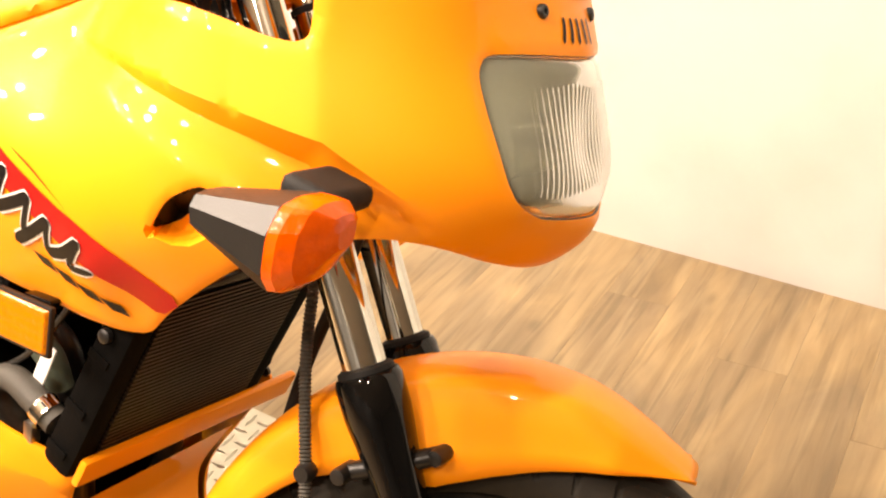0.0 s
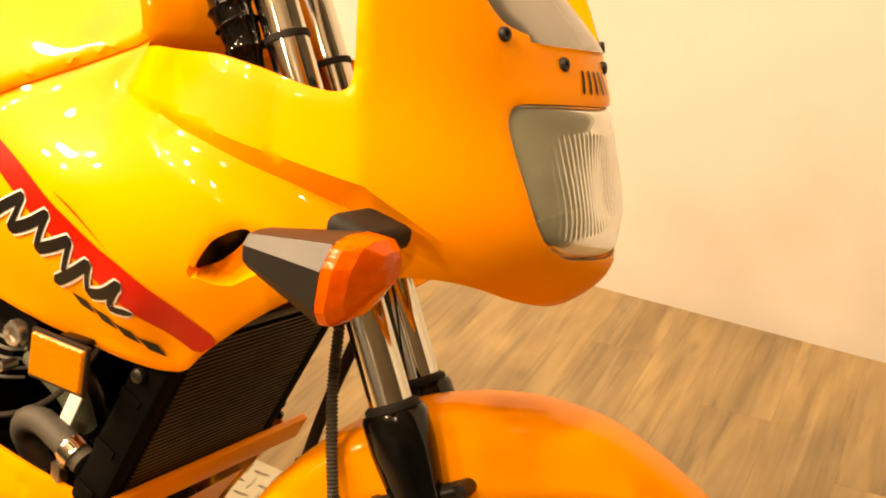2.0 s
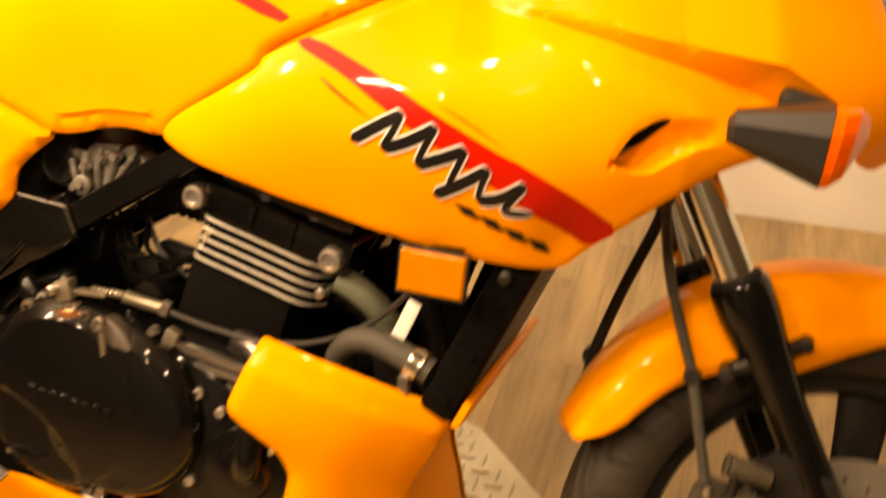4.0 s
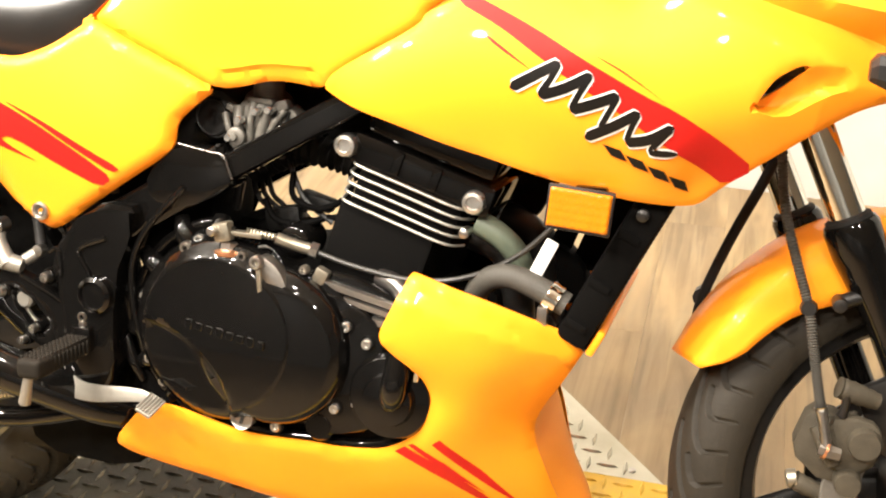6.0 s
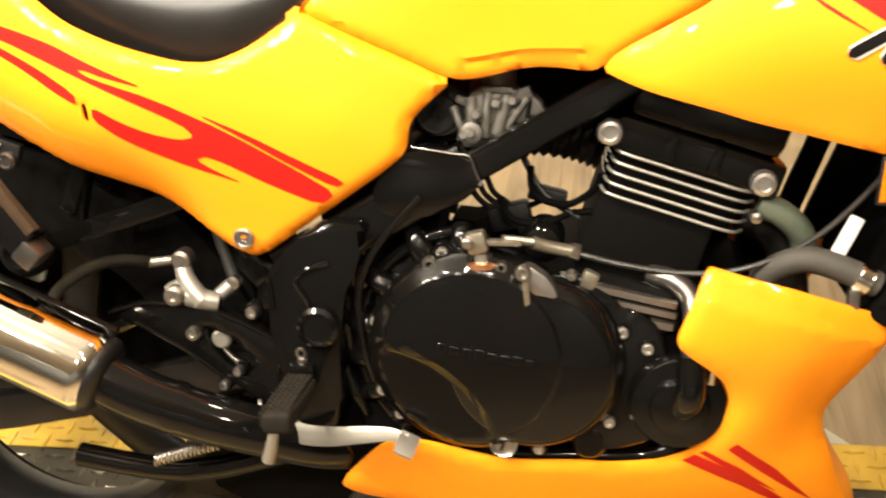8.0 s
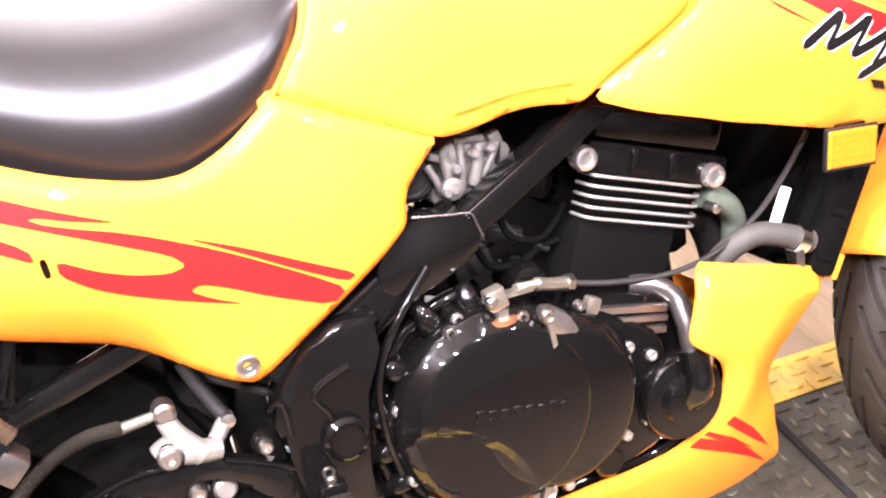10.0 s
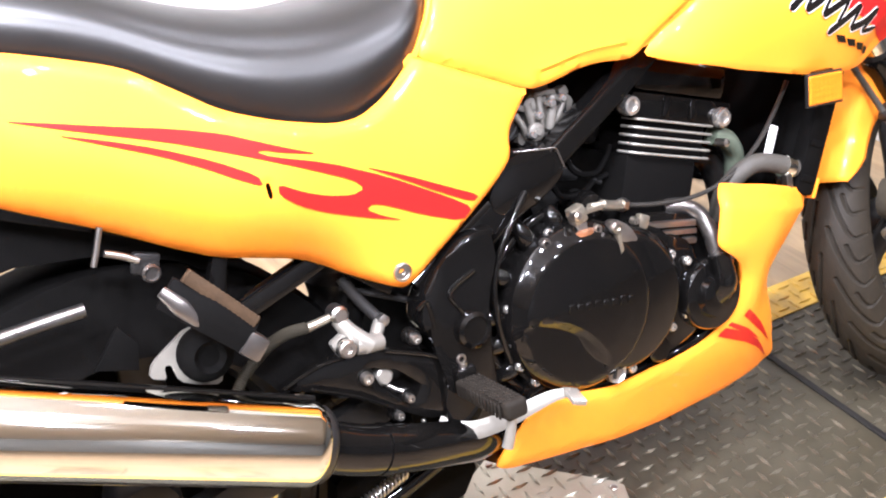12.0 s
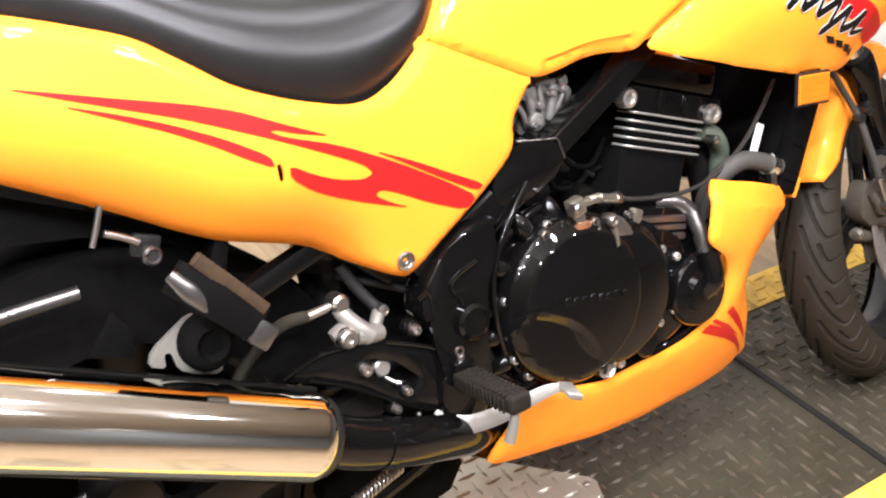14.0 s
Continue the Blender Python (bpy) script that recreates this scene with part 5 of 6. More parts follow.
for x, z in ((-.066, .662), (-.030, .697), (-.012, .700), (-.052, .685)):
    part("screw", turned([(.0055, -.004), (.0055, .008), (.004, .010), (.001, .010)], x, -.134, z, 10), BOLT, carb)
part("inlet_boot", turned([(.04, -.03), (.042, 0), (.036, .012), (.036, .02), (.030, .03), (.001, .03)], -.095, -.09, .688, 24), RUBBER, carb)
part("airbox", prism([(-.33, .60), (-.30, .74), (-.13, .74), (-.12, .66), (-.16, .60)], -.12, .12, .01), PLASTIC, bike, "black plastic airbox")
# black blocks added to close bright gaps around carburettor, cylinder head and engine
part("bay_fill_near", prism([(-.24, .50), (-.24, .62), (-.13, .645), (-.098, .63), (-.098, .56), (-.11, .50)], -.12, .0, .01), MATTE, bike, "black filler block behind the engine")
part("carb_gap_fill", prism([(-.13, .665), (-.12, .745), (.06, .79), (.18, .77), (.15, .715), (.0, .672)], -.06, .10, .01), MATTE, bike)
part("bay_fill_far", prism([(-.26, .50), (-.26, .62), (-.18, .645), (-.165, .60), (-.175, .50)], .004, .12, .01), MATTE, bike)
part("head_gap_fill", prism([(.03, .645), (.035, .72), (.16, .74), (.14, .66), (.09, .635)], -.06, .10, .01), MATTE, bike)
part("far_side_fill", prism([(.12, .40), (.12, .53), (.20, .545), (.245, .52), (.262, .43)], .115, .165, .01), MATTE, bike)
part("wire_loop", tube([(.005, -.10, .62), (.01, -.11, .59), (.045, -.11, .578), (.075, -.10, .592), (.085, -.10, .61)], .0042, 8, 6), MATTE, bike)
part("wire_loop", tube([(-.005, -.09, .63), (.02, -.10, .588), (.06, -.10, .56)], .004, 8, 6), PLASTIC, bike)
part("wire_connector", moved(block(.046, .024, .018, .004), Matrix.Translation((.022, -.06, .578)) @ Matrix.Rotation(radians(14), 4, "Y")), PLASTIC, bike)
part("wire_connector", moved(block(.050, .030, .030, .006), Matrix.Translation((-.022, -.06, .552)) @ Matrix.Rotation(radians(-12), 4, "Y")), PLASTIC, bike)
for w in range(3):
    part("wire_loop", tube([(-.072 + .010 * w, -.055, .602), (-.066 + .012 * w, -.06, .580), (-.046 + .010 * w, -.062, .562 + .003 * w), (-.02, -.06, .556), (.006, -.058, .566), (.03, -.056, .578)], .0036, 8, 6), RUBBER, bike)
part("wire_bracket", moved(block(.010, .012, .040, .003), Matrix.Translation((-.085, -.075, .577)) @ Matrix.Rotation(radians(12), 4, "Y")), SATIN, bike)
part("starter_motor", turned([(.024, -.02), (.024, .02), (.020, .03), (.012, .034), (.001, .034)], .02, -.10, .536, 28), BLACK, bike)
part("air_duct", tube([(-.075, -.05, .612), (-.04, -.06, .630), (0, -.06, .645), (.05, -.06, .640), (.085, -.06, .628)], .017, 14, 8, ribs=.30), RUBBER, bike, "ribbed black rubber air duct")
part("engine_loom", tube([(-.03, -.11, .585), (-.015, -.11, .560), (.02, -.11, .556), (.05, -.10, .565), (.075, -.10, .568)], .0040, 8, 6, ribs=.2), MATTE, bike)

# clutch lever and cable
lever = part("clutch_lever", moved(block(.060, .013, .006, .002), Matrix.Translation((-.030, -.182, .553)) @ Matrix.Rotation(radians(12), 4, "Z") @ Matrix.Rotation(radians(4), 4, "Y")), BRASS, bike, "steel clutch release lever")
POST = Matrix.Translation((-.042, -.188, .50)) @ Matrix.Rotation(radians(-8), 4, "X")
part("lever_post", moved(lathe([(.015, 0), (.015, .022), (.012, .026), (.008, .028), (.008, .06), (.001, .061)], 24), POST), BLACK, lever)
part("post_washer", moved(lathe([(.0165, .024), (.0175, .026), (.0175, .030), (.012, .032), (.001, .0322)], 28), POST), COPPER, lever, "copper-coloured washer")
part("post_nut", moved(lathe([(.0115, .032), (.0115, .040), (.009, .042), (.001, .0425)], 6), POST), STEEL, lever)
part("lever_clamp", moved(block(.022, .018, .024, .004), Matrix.Translation((-.047, -.187, .554)) @ Matrix.Rotation(radians(-14), 4, "Y")), BRASS, lever)
part("clamp_bolt", turned([(.006, -.004), (.006, .008), (.004, .010), (.001, .010)], -.056, -.196, .556, 10), STEEL, lever)
part("cable_bracket", prism([(-.004, .526), (.010, .533), (.032, .518), (.046, .490), (.036, .480), (.014, .492)], -.198, -.176, .006, rounds=1), STEEL, lever, "polished cable bracket")
part("bracket_rib", prism([(.002, .528), (.008, .530), (.012, .490), (.006, .486)], -.203, -.19, .002, rounds=0), BRASS, lever)
part("bracket_foot", moved(block(.018, .014, .020, .004), Matrix.Translation((.074, -.166, .508)) @ Matrix.Rotation(radians(25), 4, "Y")), BRASS, lever)
for x, y, z, r in ((.004, -.196, .524, .009), (-.02, -.185, .527, .007), (.055, -.17, .515, .006), (-.10, -.180, .528, .008)):
    bolt(x, y, z, r, .010, lever, STEEL)
part("cable_end", tube([(-.02, -.180, .556), (-.005, -.174, .553), (.012, -.166, .549)], .0052, 10, 9, ribs=-.28), BRASS, bike)
part("cable_adjuster", tube([(.012, -.164, .548), (.030, -.157, .541), (.058, -.150, .534)], .0075, 12, 4), BRASS, bike)
part("adjuster_nut", tube([(.052, -.151, .536), (.061, -.149, .533)], .0100, 6, 2), STEEL, bike)
part("clutch_cable", tube([(.05, -.151, .536), (.112, -.152, .521), (.186, -.152, .513), (.25, -.15, .523), (.31, -.15, .555), (.355, -.15, .60), (.385, -.15, .64)], .0034, 8, 8), CABLE, bike)

# radiator with hoses
RAD = Matrix.Translation((.425, 0, .555)) @ Matrix.Rotation(math.atan2(.069, .143), 4, "Y")
radiator = part("radiator", moved(moved(block(.034, .250, .225, .006), Matrix.Translation((0, -.033, .020))), RAD), MATTE, bike, "black radiator with fine fins")
for y in (-.158, .096):
    part("side_tank", moved(moved(block(.040, .030, .232, .010), Matrix.Translation((0, y, .016))), RAD), MATTE, radiator)
rows_ = []
for i in range(36):
    z = -.086 + .208 * i / 35
    rows_.append(moved(moved(block(.004, .224, .0028, 0), Matrix.Translation((.019, -.031, z))), RAD))
for z in (-.075, -.02, .045, .10):
    part("tank_clip", moved(moved(block(.026, .003, .010, .001), Matrix.Translation((-.004, -.1740, z))), RAD), MATTE, radiator)
part("tank_bolt", moved(moved(lathe([(.007, 0), (.007, .006), (.004, .008), (.001, .008)], 12), Matrix.Translation((-.004, -.176, .075)) @ TO_RIGHT), RAD), SATIN, radiator)
# black block added to hide the far belly pan behind the hose
part("hose_gap_fill", prism([(.26, .45), (.262, .536), (.282, .550), (.308, .530), (.340, .512), (.36, .49), (.36, .44)], .075, .125, .006), MATTE, radiator)
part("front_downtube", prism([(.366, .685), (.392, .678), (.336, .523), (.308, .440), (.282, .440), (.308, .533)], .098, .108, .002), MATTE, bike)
# black fills added for dark areas beside the downtube, not known parts
part("slot_edge_fill", prism([(.235, .56), (.280, .550), (.302, .593), (.317, .620), (.330, .665), (.25, .665)], .09, .12, .004), MATTE, bike)
part("radiator_gap_fill", prism([(.387, .632), (.376, .604), (.342, .517), (.335, .49), (.42, .48), (.45, .64)], .100, .110, .002), MATTE, radiator)
tagged(part("core_mesh", join(*rows_), SATIN, radiator, "fine black cooling fins"), kind="stuff")
part("rad_frame", moved(moved(block(.044, .25, .012, .003), Matrix.Translation((0, -.031, .137))), RAD), BLACK, radiator)
part("rad_frame", moved(moved(block(.044, .25, .012, .003), Matrix.Translation((0, -.031, -.098))), RAD), BLACK, radiator)
part("coolant_hose", tube([(.262, -.110, .455), (.258, -.125, .485), (.264, -.138, .508), (.284, -.150, .527), (.31, -.155, .532), (.345, -.16, .522), (.375, -.16, .508)], .0145, 16, 8), HOSE, bike, "grey braided coolant hose")
part("hose_clamp", tube([(.352, -.16, .519), (.366, -.16, .512)], .0172, 18, 3, ribs=.04), CHROME, bike)
part("clamp_screw", moved(block(.012, .012, .022, .002), Matrix.Translation((.350, -.17, .495))), STEEL, bike)
part("breather_hose", tube([(.255, -.12, .585), (.282, -.12, .572), (.305, -.11, .545), (.31, -.10, .51)], .015, 14, 6), GREEN, bike, "faded green hose")
part("white_tag", moved(block(.016, .003, .048, .002), Matrix.Translation((.343, -.150, .557)) @ Matrix.Rotation(radians(24), 4, "Y")), WHITE, bike, "white paper tag")
part("drain_elbow", tube([(.36, -.15, .50), (.372, -.14, .482), (.39, -.13, .475)], .010, 12, 4), PLASTIC, bike)
refl = part("side_reflector", moved(block(.072, .006, .049, .002), Matrix.Translation((.390, -.2150, .630)) @ Matrix.Rotation(radians(4), 4, "Y")), PLASTIC, bike, "amber side reflector in a black frame")
LENS = Matrix.Translation((.390, -.2210, .630)) @ Matrix.Rotation(radians(4), 4, "Y")
cv, cf = [], []
for i in range(33):
    for k in range(21):
        edge = min(i, 32 - i, k, 20 - k)
        cv.append((-.034 + .068 * i / 32, .004 if edge == 0 else (-.0006 if (i % 4 == 2 and k % 4 == 2) else (.0003 if i % 4 == 0 or k % 4 == 0 else 0.0)), -.022 + .044 * k / 20))
cf = [(i * 21 + k, (i + 1) * 21 + k, (i + 1) * 21 + k + 1, i * 21 + k + 1) for i in range(32) for k in range(20)]
part("reflector_lens", moved((cv, cf), LENS), AMBER, refl, "amber plastic lens", sharp=60)
part("reflector_bracket", moved(block(.034, .040, .006, .002), Matrix.Translation((.40, -.190, .652))), BLACK, refl)

# --- rear: footrests, brake pedal, master cylinder, exhaust ---
bracket_line = [(-.487, .457), (-.460, .466), (-.439, .4710), (-.405, .4715), (-.371, .4705), (-.346, .462), (-.302, .443), (-.276, .428), (-.271, .410), (-.277, .391), (-.252, .362), (-.262, .347), (-.300, .350), (-.347, .379), (-.387, .409), (-.420, .428), (-.455, .444)]
bracket_hole = [(-.371, .446), (-.336, .431), (-.306, .400), (-.321, .381), (-.344, .397), (-.362, .417)]
foot = part("footrest_bracket", skin(bracket_line, lambda uv, inset: np.c_[uv[:, 0], np.full(len(uv), -.180) + inset, uv[:, 1]], .010, .014, .0025, .004, [bracket_hole], rounds=1, k=.08), BLACK, bike, "gloss black cast footrest bracket")
part("stay", tube([(-.39, -.17, .475), (-.44, -.165, .452), (-.50, -.16, .425)], .007, 8, 3), BLACK, foot)
for x, z, r in ((-.397, .482, .0085), (-.380, .436, .0085), (-.307, .464, .0072), (-.251, .418, .0078), (-.329, .391, .0060), (-.347, .373, .0060)):
    part("bracket_boss", turned([(r * 1.6, -.012), (r * 1.5, .001), (r * 1.3, .003), (.001, .003)], x, -.178, z, 18), BLACK, foot)
    bolt(x, -.180, z, r, .010, foot, STEEL)
for line in ([(-.483, -.180, .457), (-.440, -.181, .4695), (-.405, -.181, .4700), (-.371, -.181, .4690)], [(-.348, -.181, .4605), (-.303, -.182, .4415), (-.278, -.182, .427), (-.273, -.183, .410), (-.278, -.183, .392)], [(-.452, -.180, .446), (-.42, -.181, .430), (-.387, -.181, .411), (-.347, -.181, .381)]):
    part("bracket_rib", tube(line, .0026, 8, 6), BLACK, foot)
part("bracket_lug", turned([(.012, -.01), (.012, .001), (.009, .004), (.001, .004)], -.352, -.170, .425, 16), SILVER, foot)
part("pedal_return", tube([(-.350, -.168, .412), (-.338, -.172, .402), (-.325, -.174, .396)], .0035, 8, 10, ribs=-.3), STEEL, foot)
peg = part("rider_footrest", moved(block(.032, .116, .024, .007, 3), Matrix.Translation((-.250, -.248, .384)) @ Matrix.Rotation(radians(3), 4, "Z")), BROWN_PEG, bike, "ribbed dark rubber footrest")
for i in range(5):
    for k in range(13):
        m = Matrix.Translation((-.250 + .0062 * (i - 2), -.202 - .0076 * k, .396)) @ Matrix.Rotation(radians(45), 4, "Z")
        part("peg_stud", moved(block(.0042, .0042, .0030, .0008, 1), m), BROWN_PEG, peg)
for k in range(12):
    for dx in (-.0165, .0165):
        part("peg_rib", moved(block(.003, .0042, .019, .001, 1), Matrix.Translation((-.250 + dx, -.204 - .0082 * k, .384))), BROWN_PEG, peg)
part("peg_hinge", moved(block(.030, .022, .034, .005), Matrix.Translation((-.250, -.186, .390))), BLACK, peg)
part("hinge_pin", tube([(-.25, -.187, .412), (-.25, -.187, .368)], .006, 12, 2), STEEL, peg)
part("peg_feeler", tube([(-.252, -.297, .374), (-.256, -.296, .356), (-.262, -.293, .336)], [.0055, .0065, .0075], 12, 4), SILVER, peg, "silver feeler knob")
pedal = part("brake_pedal", tube([(-.292, -.172, .338), (-.280, -.180, .329), (-.255, -.197, .322), (-.215, -.212, .327), (-.175, -.218, .334), (-.145, -.222, .338), (-.122, -.228, .337)], [.0110, .0120, .0120, .0112, .0095, .0078, .0050], 16, 6, square=True, flat=.3), SILVER, bike, "silver painted brake pedal")
PAD = Matrix.Translation((-.122, -.236, .333)) @ Matrix.Rotation(radians(24), 4, "Y") @ Matrix.Rotation(radians(20), 4, "X")
part("pedal_pad", moved(block(.022, .034, .005, .0022), PAD), SILVER, pedal)
for i in range(6):
    part("pad_rib", moved(moved(block(.0022, .030, .002, .0006, 1), Matrix.Translation((-.0105 + .0042 * i, 0, .0036))), PAD), SILVER, pedal)
part("pedal_spring", tube([(-.31, -.17, .350), (-.308, -.175, .330), (-.295, -.18, .318)], .0035, 8, 12, ribs=-.3), STEEL, pedal)
part("spring_tag", moved(block(.020, .004, .012, .002), Matrix.Translation((-.288, -.19, .329)) @ Matrix.Rotation(radians(25), 4, "Y")), YELLOW, pedal, "yellow tag")
mc = part("master_cylinder", join(tube([(-.394, -.164, .514), (-.388, -.172, .500), (-.376, -.178, .484), (-.366, -.180, .474)], [.0095, .0105, .0120, .0125], 18, 5),
                                 tube([(-.384, -.178, .480), (-.366, -.178, .476), (-.350, -.174, .472)], [.0125, .0120, .0110], 18, 5),
                                 moved(block(.026, .016, .026, .006), Matrix.Translation((-.398, -.172, .484)) @ Matrix.Rotation(radians(-25), 4, "Y"))), SILVER, bike, "silver rear brake master cylinder")
part("banjo_bolt", turned([(.0115, -.012), (.0115, .008), (.008, .012), (.001, .012)], -.393, -.164, .520, 12), STEEL, mc)
part("mount_bolt", turned([(.0115, 0), (.0115, .008), (.009, .011), (.005, .011), (.0045, .006), (.001, .006)], -.398, -.182, .482, 16), STEEL, mc)
part("reservoir_neck", tube([(-.352, -.168, .478), (-.343, -.160, .485), (-.334, -.150, .492)], [.008, .0085, .0075], 12, 4), SILVER, mc)
part("neck_clip", turned([(.0075, -.006), (.0075, .008), (.004, .009), (.001, .009)], -.335, -.156, .492, 12), STEEL, mc)
part("reservoir_hose", tube([(-.338, -.150, .495), (-.352, -.135, .52), (-.365, -.125, .55)], .0075, 12, 5), RUBBER, mc)
part("hose_ferrule", tube([(-.398, -.164, .520), (-.412, -.162, .517), (-.438, -.160, .513)], [.004, .0055, .0062], 12, 4), BRASS, mc)
part("rear_brake_hose", tube([(-.436, -.162, .515), (-.466, -.172, .519), (-.500, -.185, .512), (-.537, -.195, .486), (-.555, -.20, .445)], .0076, 12, 40, ribs=-.30), RIBBED, bike, "dark ribbed rear brake hose")
pp = part("passenger_footrest", tube([(-.600, -.235, .628), (-.565, -.246, .596), (-.530, -.250, .560)], [.018, .020, .019], 14, 5, square=True, flat=.8), MATTE, bike, "folded passenger footrest with worn rubber")
part("peg_rubber", tube([(-.578, -.246, .643), (-.548, -.254, .608), (-.520, -.258, .574)], .0072, 14, 16, square=True, flat=.9, ribs=.10), BROWN, pp, "worn brown rubber pad")
part("peg_end", moved(block(.026, .034, .028, .005), Matrix.Translation((-.528, -.25, .550)) @ Matrix.Rotation(radians(45), 4, "Y")), PIPE, pp)
part("peg_wear", tube([(-.606, -.248, .634), (-.592, -.254, .614), (-.574, -.256, .588)], [.006, .010, .006], 14, 5, flat=.6), PIPE, pp, "worn bright metal")
hanger = part("muffler_hanger", skin([(-.630, .528), (-.624, .543), (-.600, .558), (-.579, .570), (-.562, .566), (-.553, .540), (-.548, .514), (-.555, .495), (-.580, .503), (-.600, .514), (-.604, .536), (-.612, .536), (-.612, .520)], lambda uv, inset: np.c_[uv[:, 0], np.full(len(uv), -.195) + inset, uv[:, 1]], .014, .006, .002, .004, rounds=1), SILVER, bike, "silver muffler hanger plate")
part("hanger_rubber", turned([(.032, -.01), (.032, .004), (.027, .012), (.018, .018), (.012, .012), (.001, .012)], -.566, -.200, .538, 26), MATTE, hanger)

axis0, axis1 = Vector((-.479, -.236, .405)), Vector((-1.02, -.225, .640))
mz = (axis1 - axis0).normalized()
MUF = Matrix.Translation(axis0) @ mz.to_track_quat("Z", "Y").to_matrix().to_4x4()
muffler = part("muffler", moved(lathe([(.030, -.006), (.044, -.004), (.0495, .004), (.0505, .012), (.0505, .55), (.046, .57), (.03, .575)], 56), MUF), CHROME, bike, "polished chrome muffler")
part("muffler_ring", moved(lathe([(.031, -.018), (.040, -.014), (.0445, -.008), (.045, .000), (.040, .004)], 56), MUF), SATIN, muffler)
guard = []
for k in range(2):
    guard.append(tube([tuple(MUF @ Vector((.052 * math.cos(a), .052 * math.sin(a), h))) for h in (.0, .12, .25, .40, .5) for a in (radians(118 + 8 * k),)], .0045, 8, 3))
part("heat_guard", join(*guard), BLACK, muffler)
part("exhaust_pipe", tube([(-.480, -.235, .405), (-.43, -.23, .376), (-.36, -.215, .345), (-.29, -.19, .315), (-.235, -.165, .290), (-.17, -.12, .268), (-.10, -.09, .250)], [.032, .031, .030, .029, .027, .024, .020], 20, 6), BLACK, bike, "black painted exhaust pipe")
part("pipe_clamp", tube([(-.40, -.225, .363), (-.387, -.222, .357)], .032, 20, 2), BLACK, bike)

wheel(Matrix.Translation((-.645, 0, .305)), .305, .068, .216, "black rear wheel with wide tyre", 24, 64)
for side in (1, -1):
    g = tube([(-.23, -.12, .40), (-.40, -.125, .36), (-.645, -.125, .305), (-.70, -.125, .30)], .024, 12, 5, square=True, flat=.7)
    part("swingarm", g if side > 0 else mirrored(g), SATIN, bike, "dark grey swingarm")
# black blocks added to close the view under and behind the engine
part("under_gap_fill", prism([(-.40, .17), (-.43, .26), (-.37, .30), (-.26, .30), (-.20, .22), (-.24, .165)], -.095, .12, .008), MATTE, bike)
part("pivot_gap_fill", prism([(-.30, .24), (-.31, .40), (-.20, .47), (-.10, .45), (-.10, .24)], -.125, .12, .01), MATTE, bike)
part("wire_gap_fill", prism([(-.10, .48), (-.10, .546), (-.06, .541), (-.03, .548), (-.012, .528), (.0, .49)], -.05, .02, .004), MATTE, bike)
part("rear_shock", tube([(-.33, -.03, .56), (-.37, -.03, .36)], .035, 16, 12, ribs=.18), SATIN, bike)
part("torque_rod", tube([(-.60, -.15, .47), (-.75, -.16, .52), (-.86, -.16, .555)], .006, 8, 3), STEEL, bike)
part("helmet_hook", tube([(-.637, -.16, .668), (-.620, -.16, .660), (-.604, -.16, .650)], .0042, 10, 3), STEEL, bike)
lock = part("helmet_lock", moved(block(.030, .012, .024, .003), Matrix.Translation((-.597, -.155, .644)) @ Matrix.Rotation(radians(18), 4, "Y")), SATIN, bike, "dull steel helmet lock")
part("lock_barrel", turned([(.0105, -.01), (.0105, .008), (.008, .011), (.006, .008), (.001, .008)], -.595, -.160, .634, 20), PIPE, lock)

# black plate added to block background light behind the rear wheel
part("wheel_back_fill", prism([(-.95, .20), (-.95, .56), (-.80, .60), (-.55, .585), (-.40, .52), (-.35, .40), (-.35, .20)], .095, .125, .008), MATTE, bike, "black filler plate behind the rear wheel")
# black shell added over the rear tyre in place of wheel-well shade
shade_shell_pts = []
for i, a in enumerate(np.radians(np.linspace(20, 172, 30))):
    for y, r in ((-.088, .215), (-.084, .326), (-.04, .334), (.04, .334), (.084, .326), (.088, .215)):
        shade_shell_pts.append((-.645 + r * math.cos(a), y, .305 + r * math.sin(a)))
hf = [(i * 6 + k, i * 6 + k + 1, (i + 1) * 6 + k + 1, (i + 1) * 6 + k) for i in range(29) for k in range(5)]
part("tyre_shade_shell", (shade_shell_pts, hf), MATTE, bike, "black filler shell over the rear tyre", sharp=60)
# black block added to keep the space behind the hoses dark
part("hose_back_fill", prism([(.20, .30), (.20, .47), (.262, .485), (.272, .42), (.27, .30)], -.03, .13, .01), MATTE, bike, "black filler block behind the hoses")
part("swingarm_bar", tube([(-.90, -.13, .590), (-.759, -.13, .602), (-.668, -.13, .606)], .0085, 12, 4), PIPE, bike)
part("caliper_stay", prism([(-.675, .535), (-.640, .578), (-.622, .552), (-.628, .52)], -.134, -.126, .002, rounds=0), MATTE, bike)
part("seat_lock_pin", tube([(-.651, -.16, .657), (-.643, -.16, .676), (-.635, -.16, .697)], .0036, 10, 3), STEEL, bike)
part("rail_stay", tube([(-.514, -.145, .625), (-.524, -.145, .60), (-.535, -.145, .572)], .0095, 12, 3, square=True), BLACK, bike)
# side and centre stand with springs
part("side_stand", tube([(-.10, .14, .25), (-.06, .24, .12), (-.02, .32, -.068)], .012, 12, 4), BLACK, bike, "black side stand")
part("centre_stand", tube([(-.27, -.13, .27), (-.42, -.14, .235), (-.56, -.15, .255)], .015, 12, 4), BLACK, bike, "black folded centre stand")
turns = [(-.355 - .085 * t, -.19 + .0075 * math.cos(t * 2 * math.pi * 15), .302 - .028 * t + .0075 * math.sin(t * 2 * math.pi * 15)) for t in np.linspace(0, 1, 180)]
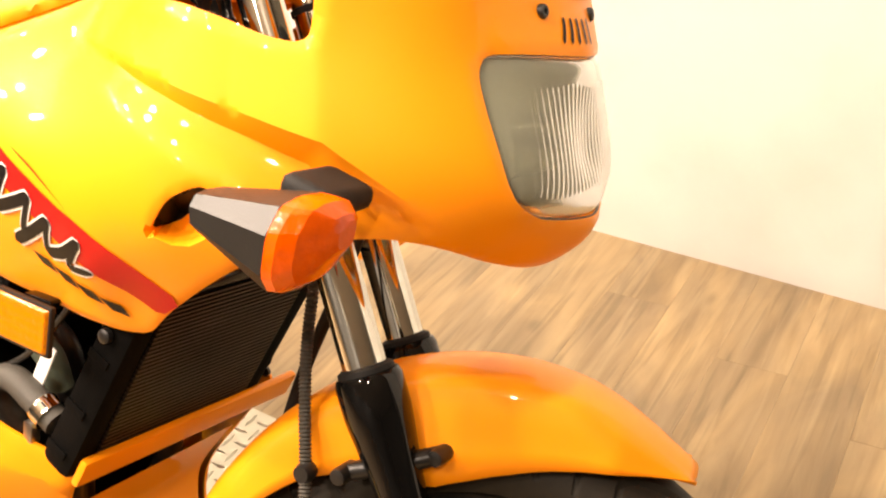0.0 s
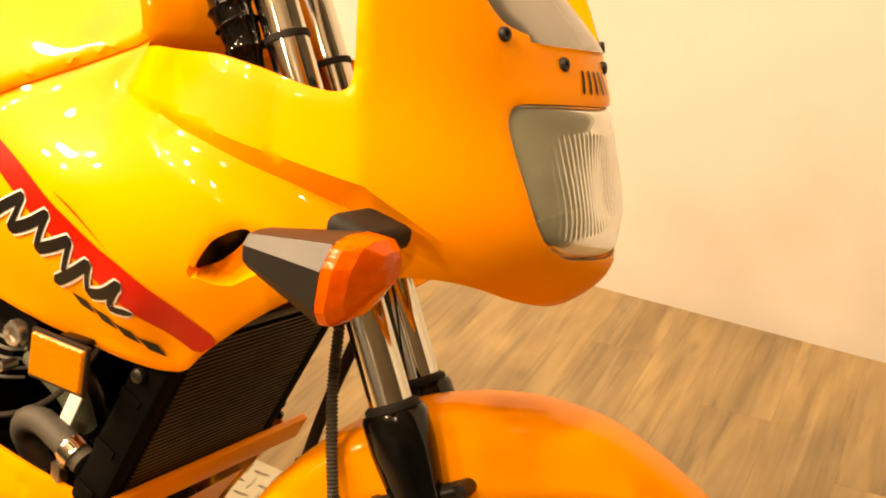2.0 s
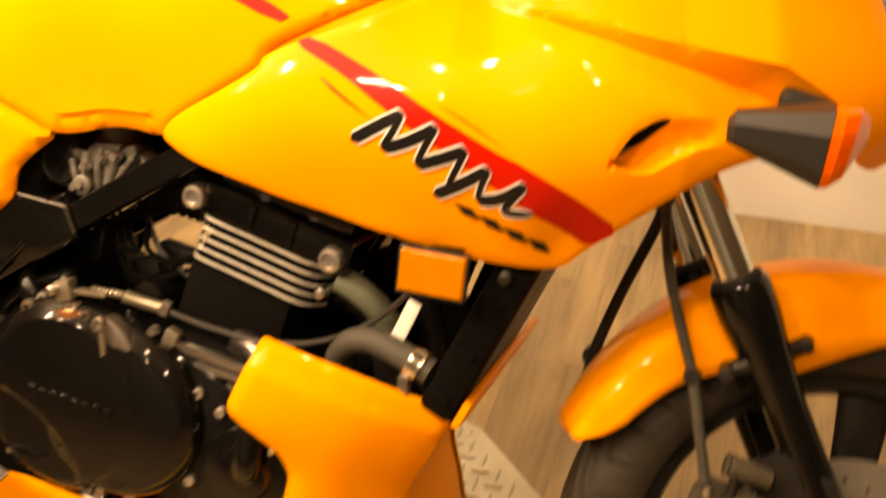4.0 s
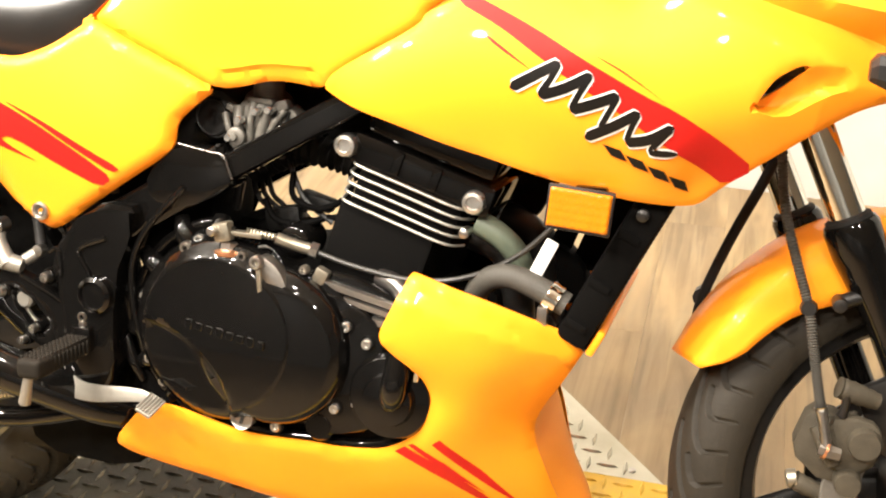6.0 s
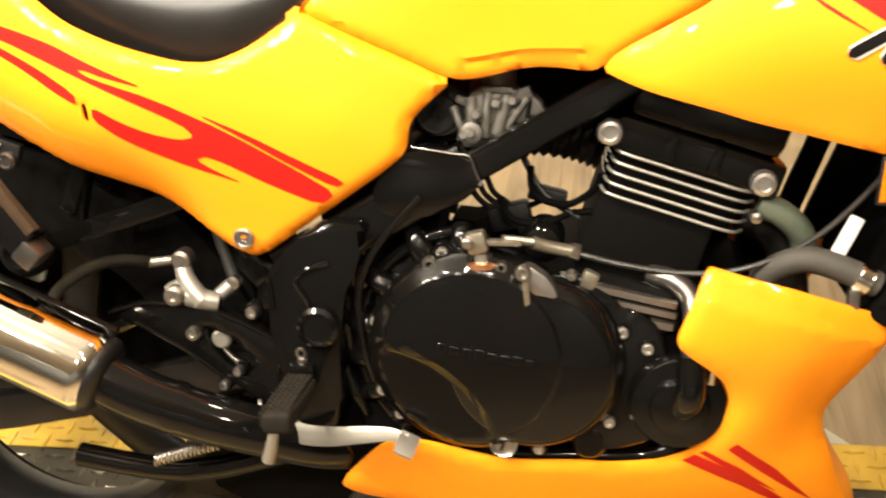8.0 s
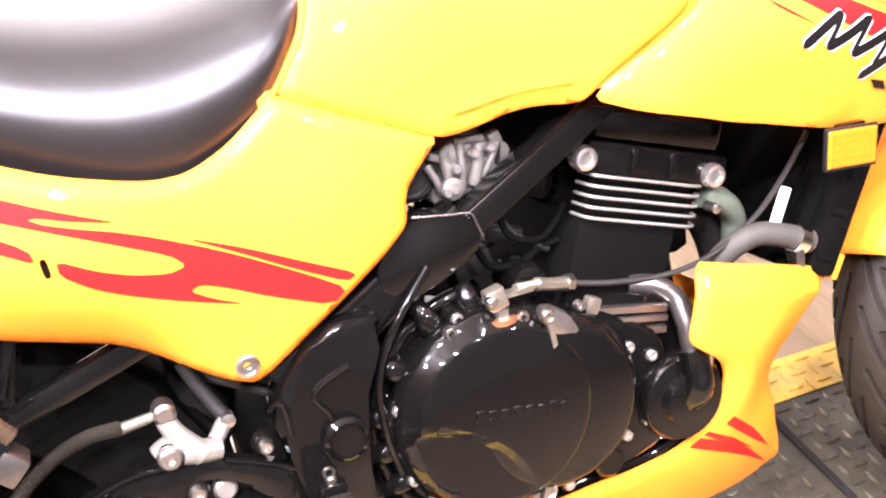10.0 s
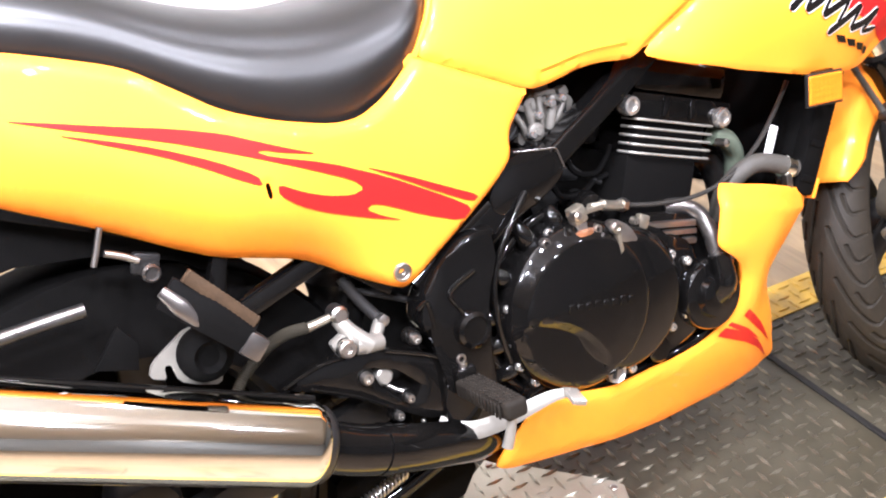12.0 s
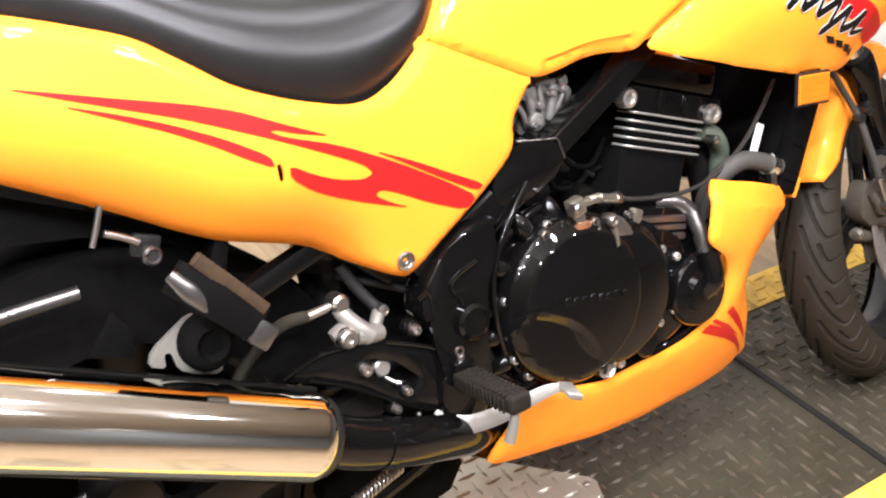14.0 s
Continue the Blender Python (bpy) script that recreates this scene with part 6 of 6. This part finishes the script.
part("stand_spring", tube(turns, .0019, 6, smooth=False), STEEL, bike, "steel stand spring")
for x, y, z in ((-.33, -.10, .515), (-.36, -.10, .53)):
    part("wire", tube([(x, y, z), (x + .05, y - .03, z - .02), (x + .11, y - .04, z - .05)], .005, 8, 4), RUBBER, bike)
part("vent_hose", tube([(-.11, -.172, .60), (-.155, -.178, .55), (-.18, -.178, .50), (-.182, -.175, .44), (-.17, -.170, .38)], .0046, 10, 8), BLACK, bike)

# ---- lift platform ----
lift = tagged(new("motorcycle_lift"), "black tread-plate motorcycle lift with worn yellow edges", "lift")


def plate_part(name, lo, hi, mat, label, bevel=.002):
    geo = block(hi[0] - lo[0], hi[1] - lo[1], hi[2] - lo[2], bevel)
    return part(name, moved(geo, Matrix.Translation([(a + b) / 2 for a, b in zip(lo, hi)])), mat, lift, label)


deck = plate_part("rear_deck", (-1.5, -.505, -.06), (.578, .16, -.002), TREAD, "black steel tread-plate deck")
deck2 = plate_part("front_deck", (.584, -.505, -.06), (1.75, .16, -.002), TREAD, "black steel tread-plate front deck")
plate_part("base", (-1.45, -.45, FLOOR_Z), (1.7, .12, -.06), SATIN, "dark steel base")


def lozenges(x0, x1, y0, y1, pitch, keep=None, z=-.002, length=.038, width=.0088, height=.0032):
    """Raised bars of tread plate, set crosswise in turn."""
    v, f = [], []
    nx, ny = int((x1 - x0) / pitch), int((y1 - y0) / pitch)
    for i in range(nx):
        for j in range(ny):
            x, y = x0 + (i + .5) * pitch, y0 + (j + .5) * pitch
            if keep and not keep(x, y):
                continue
            a = radians(90 if (i + j) % 2 else 0)
            c, s = math.cos(a), math.sin(a)
            n = len(v)
            for u, w, h in ((-.5, 0, 0), (0, -.5, 0), (.5, 0, 0), (0, .5, 0), (-.28, 0, 1), (.28, 0, 1)):
                p, q = u * length, w * width
                v.append((x + p * c - q * s, y + p * s + q * c, z + h * height))
            f += [(n, n + 1, n + 4), (n + 1, n + 5, n + 4), (n + 1, n + 2, n + 5), (n + 2, n + 3, n + 5), (n + 3, n + 4, n + 5), (n + 3, n, n + 4)]
    return v, f


tagged(part("tread_pattern", lozenges(-1.49, .57, -.40, .06, .0305), TREAD_BAR, deck, "raised tread bars", sharp=10), kind="stuff")
tagged(part("tread_pattern", lozenges(.592, 1.74, -.40, .06, .0305), TREAD_BAR, deck2, "raised tread bars", sharp=10), kind="stuff")
for y0, y1 in ((-.502, -.402), (.062, .157)):
    for x0, x1, d in ((-1.49, .576, deck), (.586, 1.74, deck2)):
        part("edge_stripe", moved(block(x1 - x0, y1 - y0, .003, .0008, 1), Matrix.Translation(((x0 + x1) / 2, (y0 + y1) / 2, -.0008))), YELLOW, d, "worn yellow edge stripe")
        tagged(part("stripe_tread", lozenges(x0, x1, y0, y1, .0305, z=.0006), YELLOW, d, sharp=10), kind="stuff")

part("seam_strip", moved(block(.014, .640, .006, .0025, 2), Matrix.Translation((.581, -.17, -.001))), RUBBER, deck, "black rubber strip over the joint")

# bare plate wing beyond the deck, with a cut corner
wing_line = [(.478, .163), (.262, .388), (.11, .452), (-.10, .474), (-1.3, .474), (-1.3, .163)]


def flat_place(z):
    return lambda uv, inset: np.c_[uv[:, 0], uv[:, 1], np.full(len(uv), z) - inset]


wing = part("side_wing", skin(wing_line, flat_place(-.004), .03, .006, .001, .003, rounds=0), BARE, lift, "bare metal tread-plate side wing")
tagged(part("tread_pattern", lozenges(-1.28, .46, .17, .47, .0305, lambda x, y: inside(np.array([[x + .012, y + .012]]), wing_line)[0], z=-.004), BARE, wing, sharp=10), kind="stuff")
for x, y in ((.425, .183), (.245, .372), (.0, .455)):
    part("wing_screw", moved(lathe([(.006, 0), (.006, .002), (.004, .003), (.001, .003)], 14), Matrix.Translation((x, y, -.004))), STEEL, wing)
part("wing_leg", moved(block(1.5, .02, .14, .003), Matrix.Translation((-.55, .40, -.078))), SATIN, wing)

# loose bare plate under the belly pan
plate_line = [(-.055, .02), (.112, -.150), (.075, -.235), (-.115, -.235), (-.215, -.120), (-.105, -.008)]
cover = tagged(part("cover_plate", skin(plate_line, flat_place(.0035), .02, .003, .001, .002, rounds=1, k=.06), BARE), "bare aluminium tread-plate cover screwed to the deck", "plate")
tagged(part("tread_pattern", lozenges(-.21, .11, -.235, .02, .0305, lambda x, y: inside(np.array([[x, y]]), [(p * .93 - .003, -.11 + (q + .11) * .9) for p, q in plate_line])[0], z=.0035), BARE, cover, sharp=10), kind="stuff")
for x, y in ((.090, -.152), (-.058, .004), (-.19, -.122)):
    part("cover_screw", moved(lathe([(.0065, 0), (.0065, .002), (.0045, .0035), (.001, .0035)], 14), Matrix.Translation((x, y, .0035))), STEEL, cover)

# ---- floor planks ----
turn = radians(1.0)
plank_floor = bpy.data.objects["floor"]
plank_w, plank_l = .152, 1.22
pm = bpy.data.meshes.new("plank")
pg = block(plank_w - .0003, plank_l - .0004, .012, .0002, 1)
pm.from_pydata(pg[0], [], pg[1])
pm.materials.append(WOOD)
for i in range(-14, 26):
    for j in range(-1, 3):
        lx = i * plank_w
        ly = j * plank_l + (i * .437 % 1) * plank_l
        x = .3 + lx * math.cos(turn) - ly * math.sin(turn)
        y = .2 + lx * math.sin(turn) + ly * math.cos(turn)
        if not (-2.6 < x < 4.1 and -.6 < y < 2.1):
            continue
        ob = new("plank", pm)
        ob.parent = plank_floor
        ob.matrix_world = pose(x, y, FLOOR_Z - .006 + .0002 * random.random(), 0, 0, math.degrees(turn))
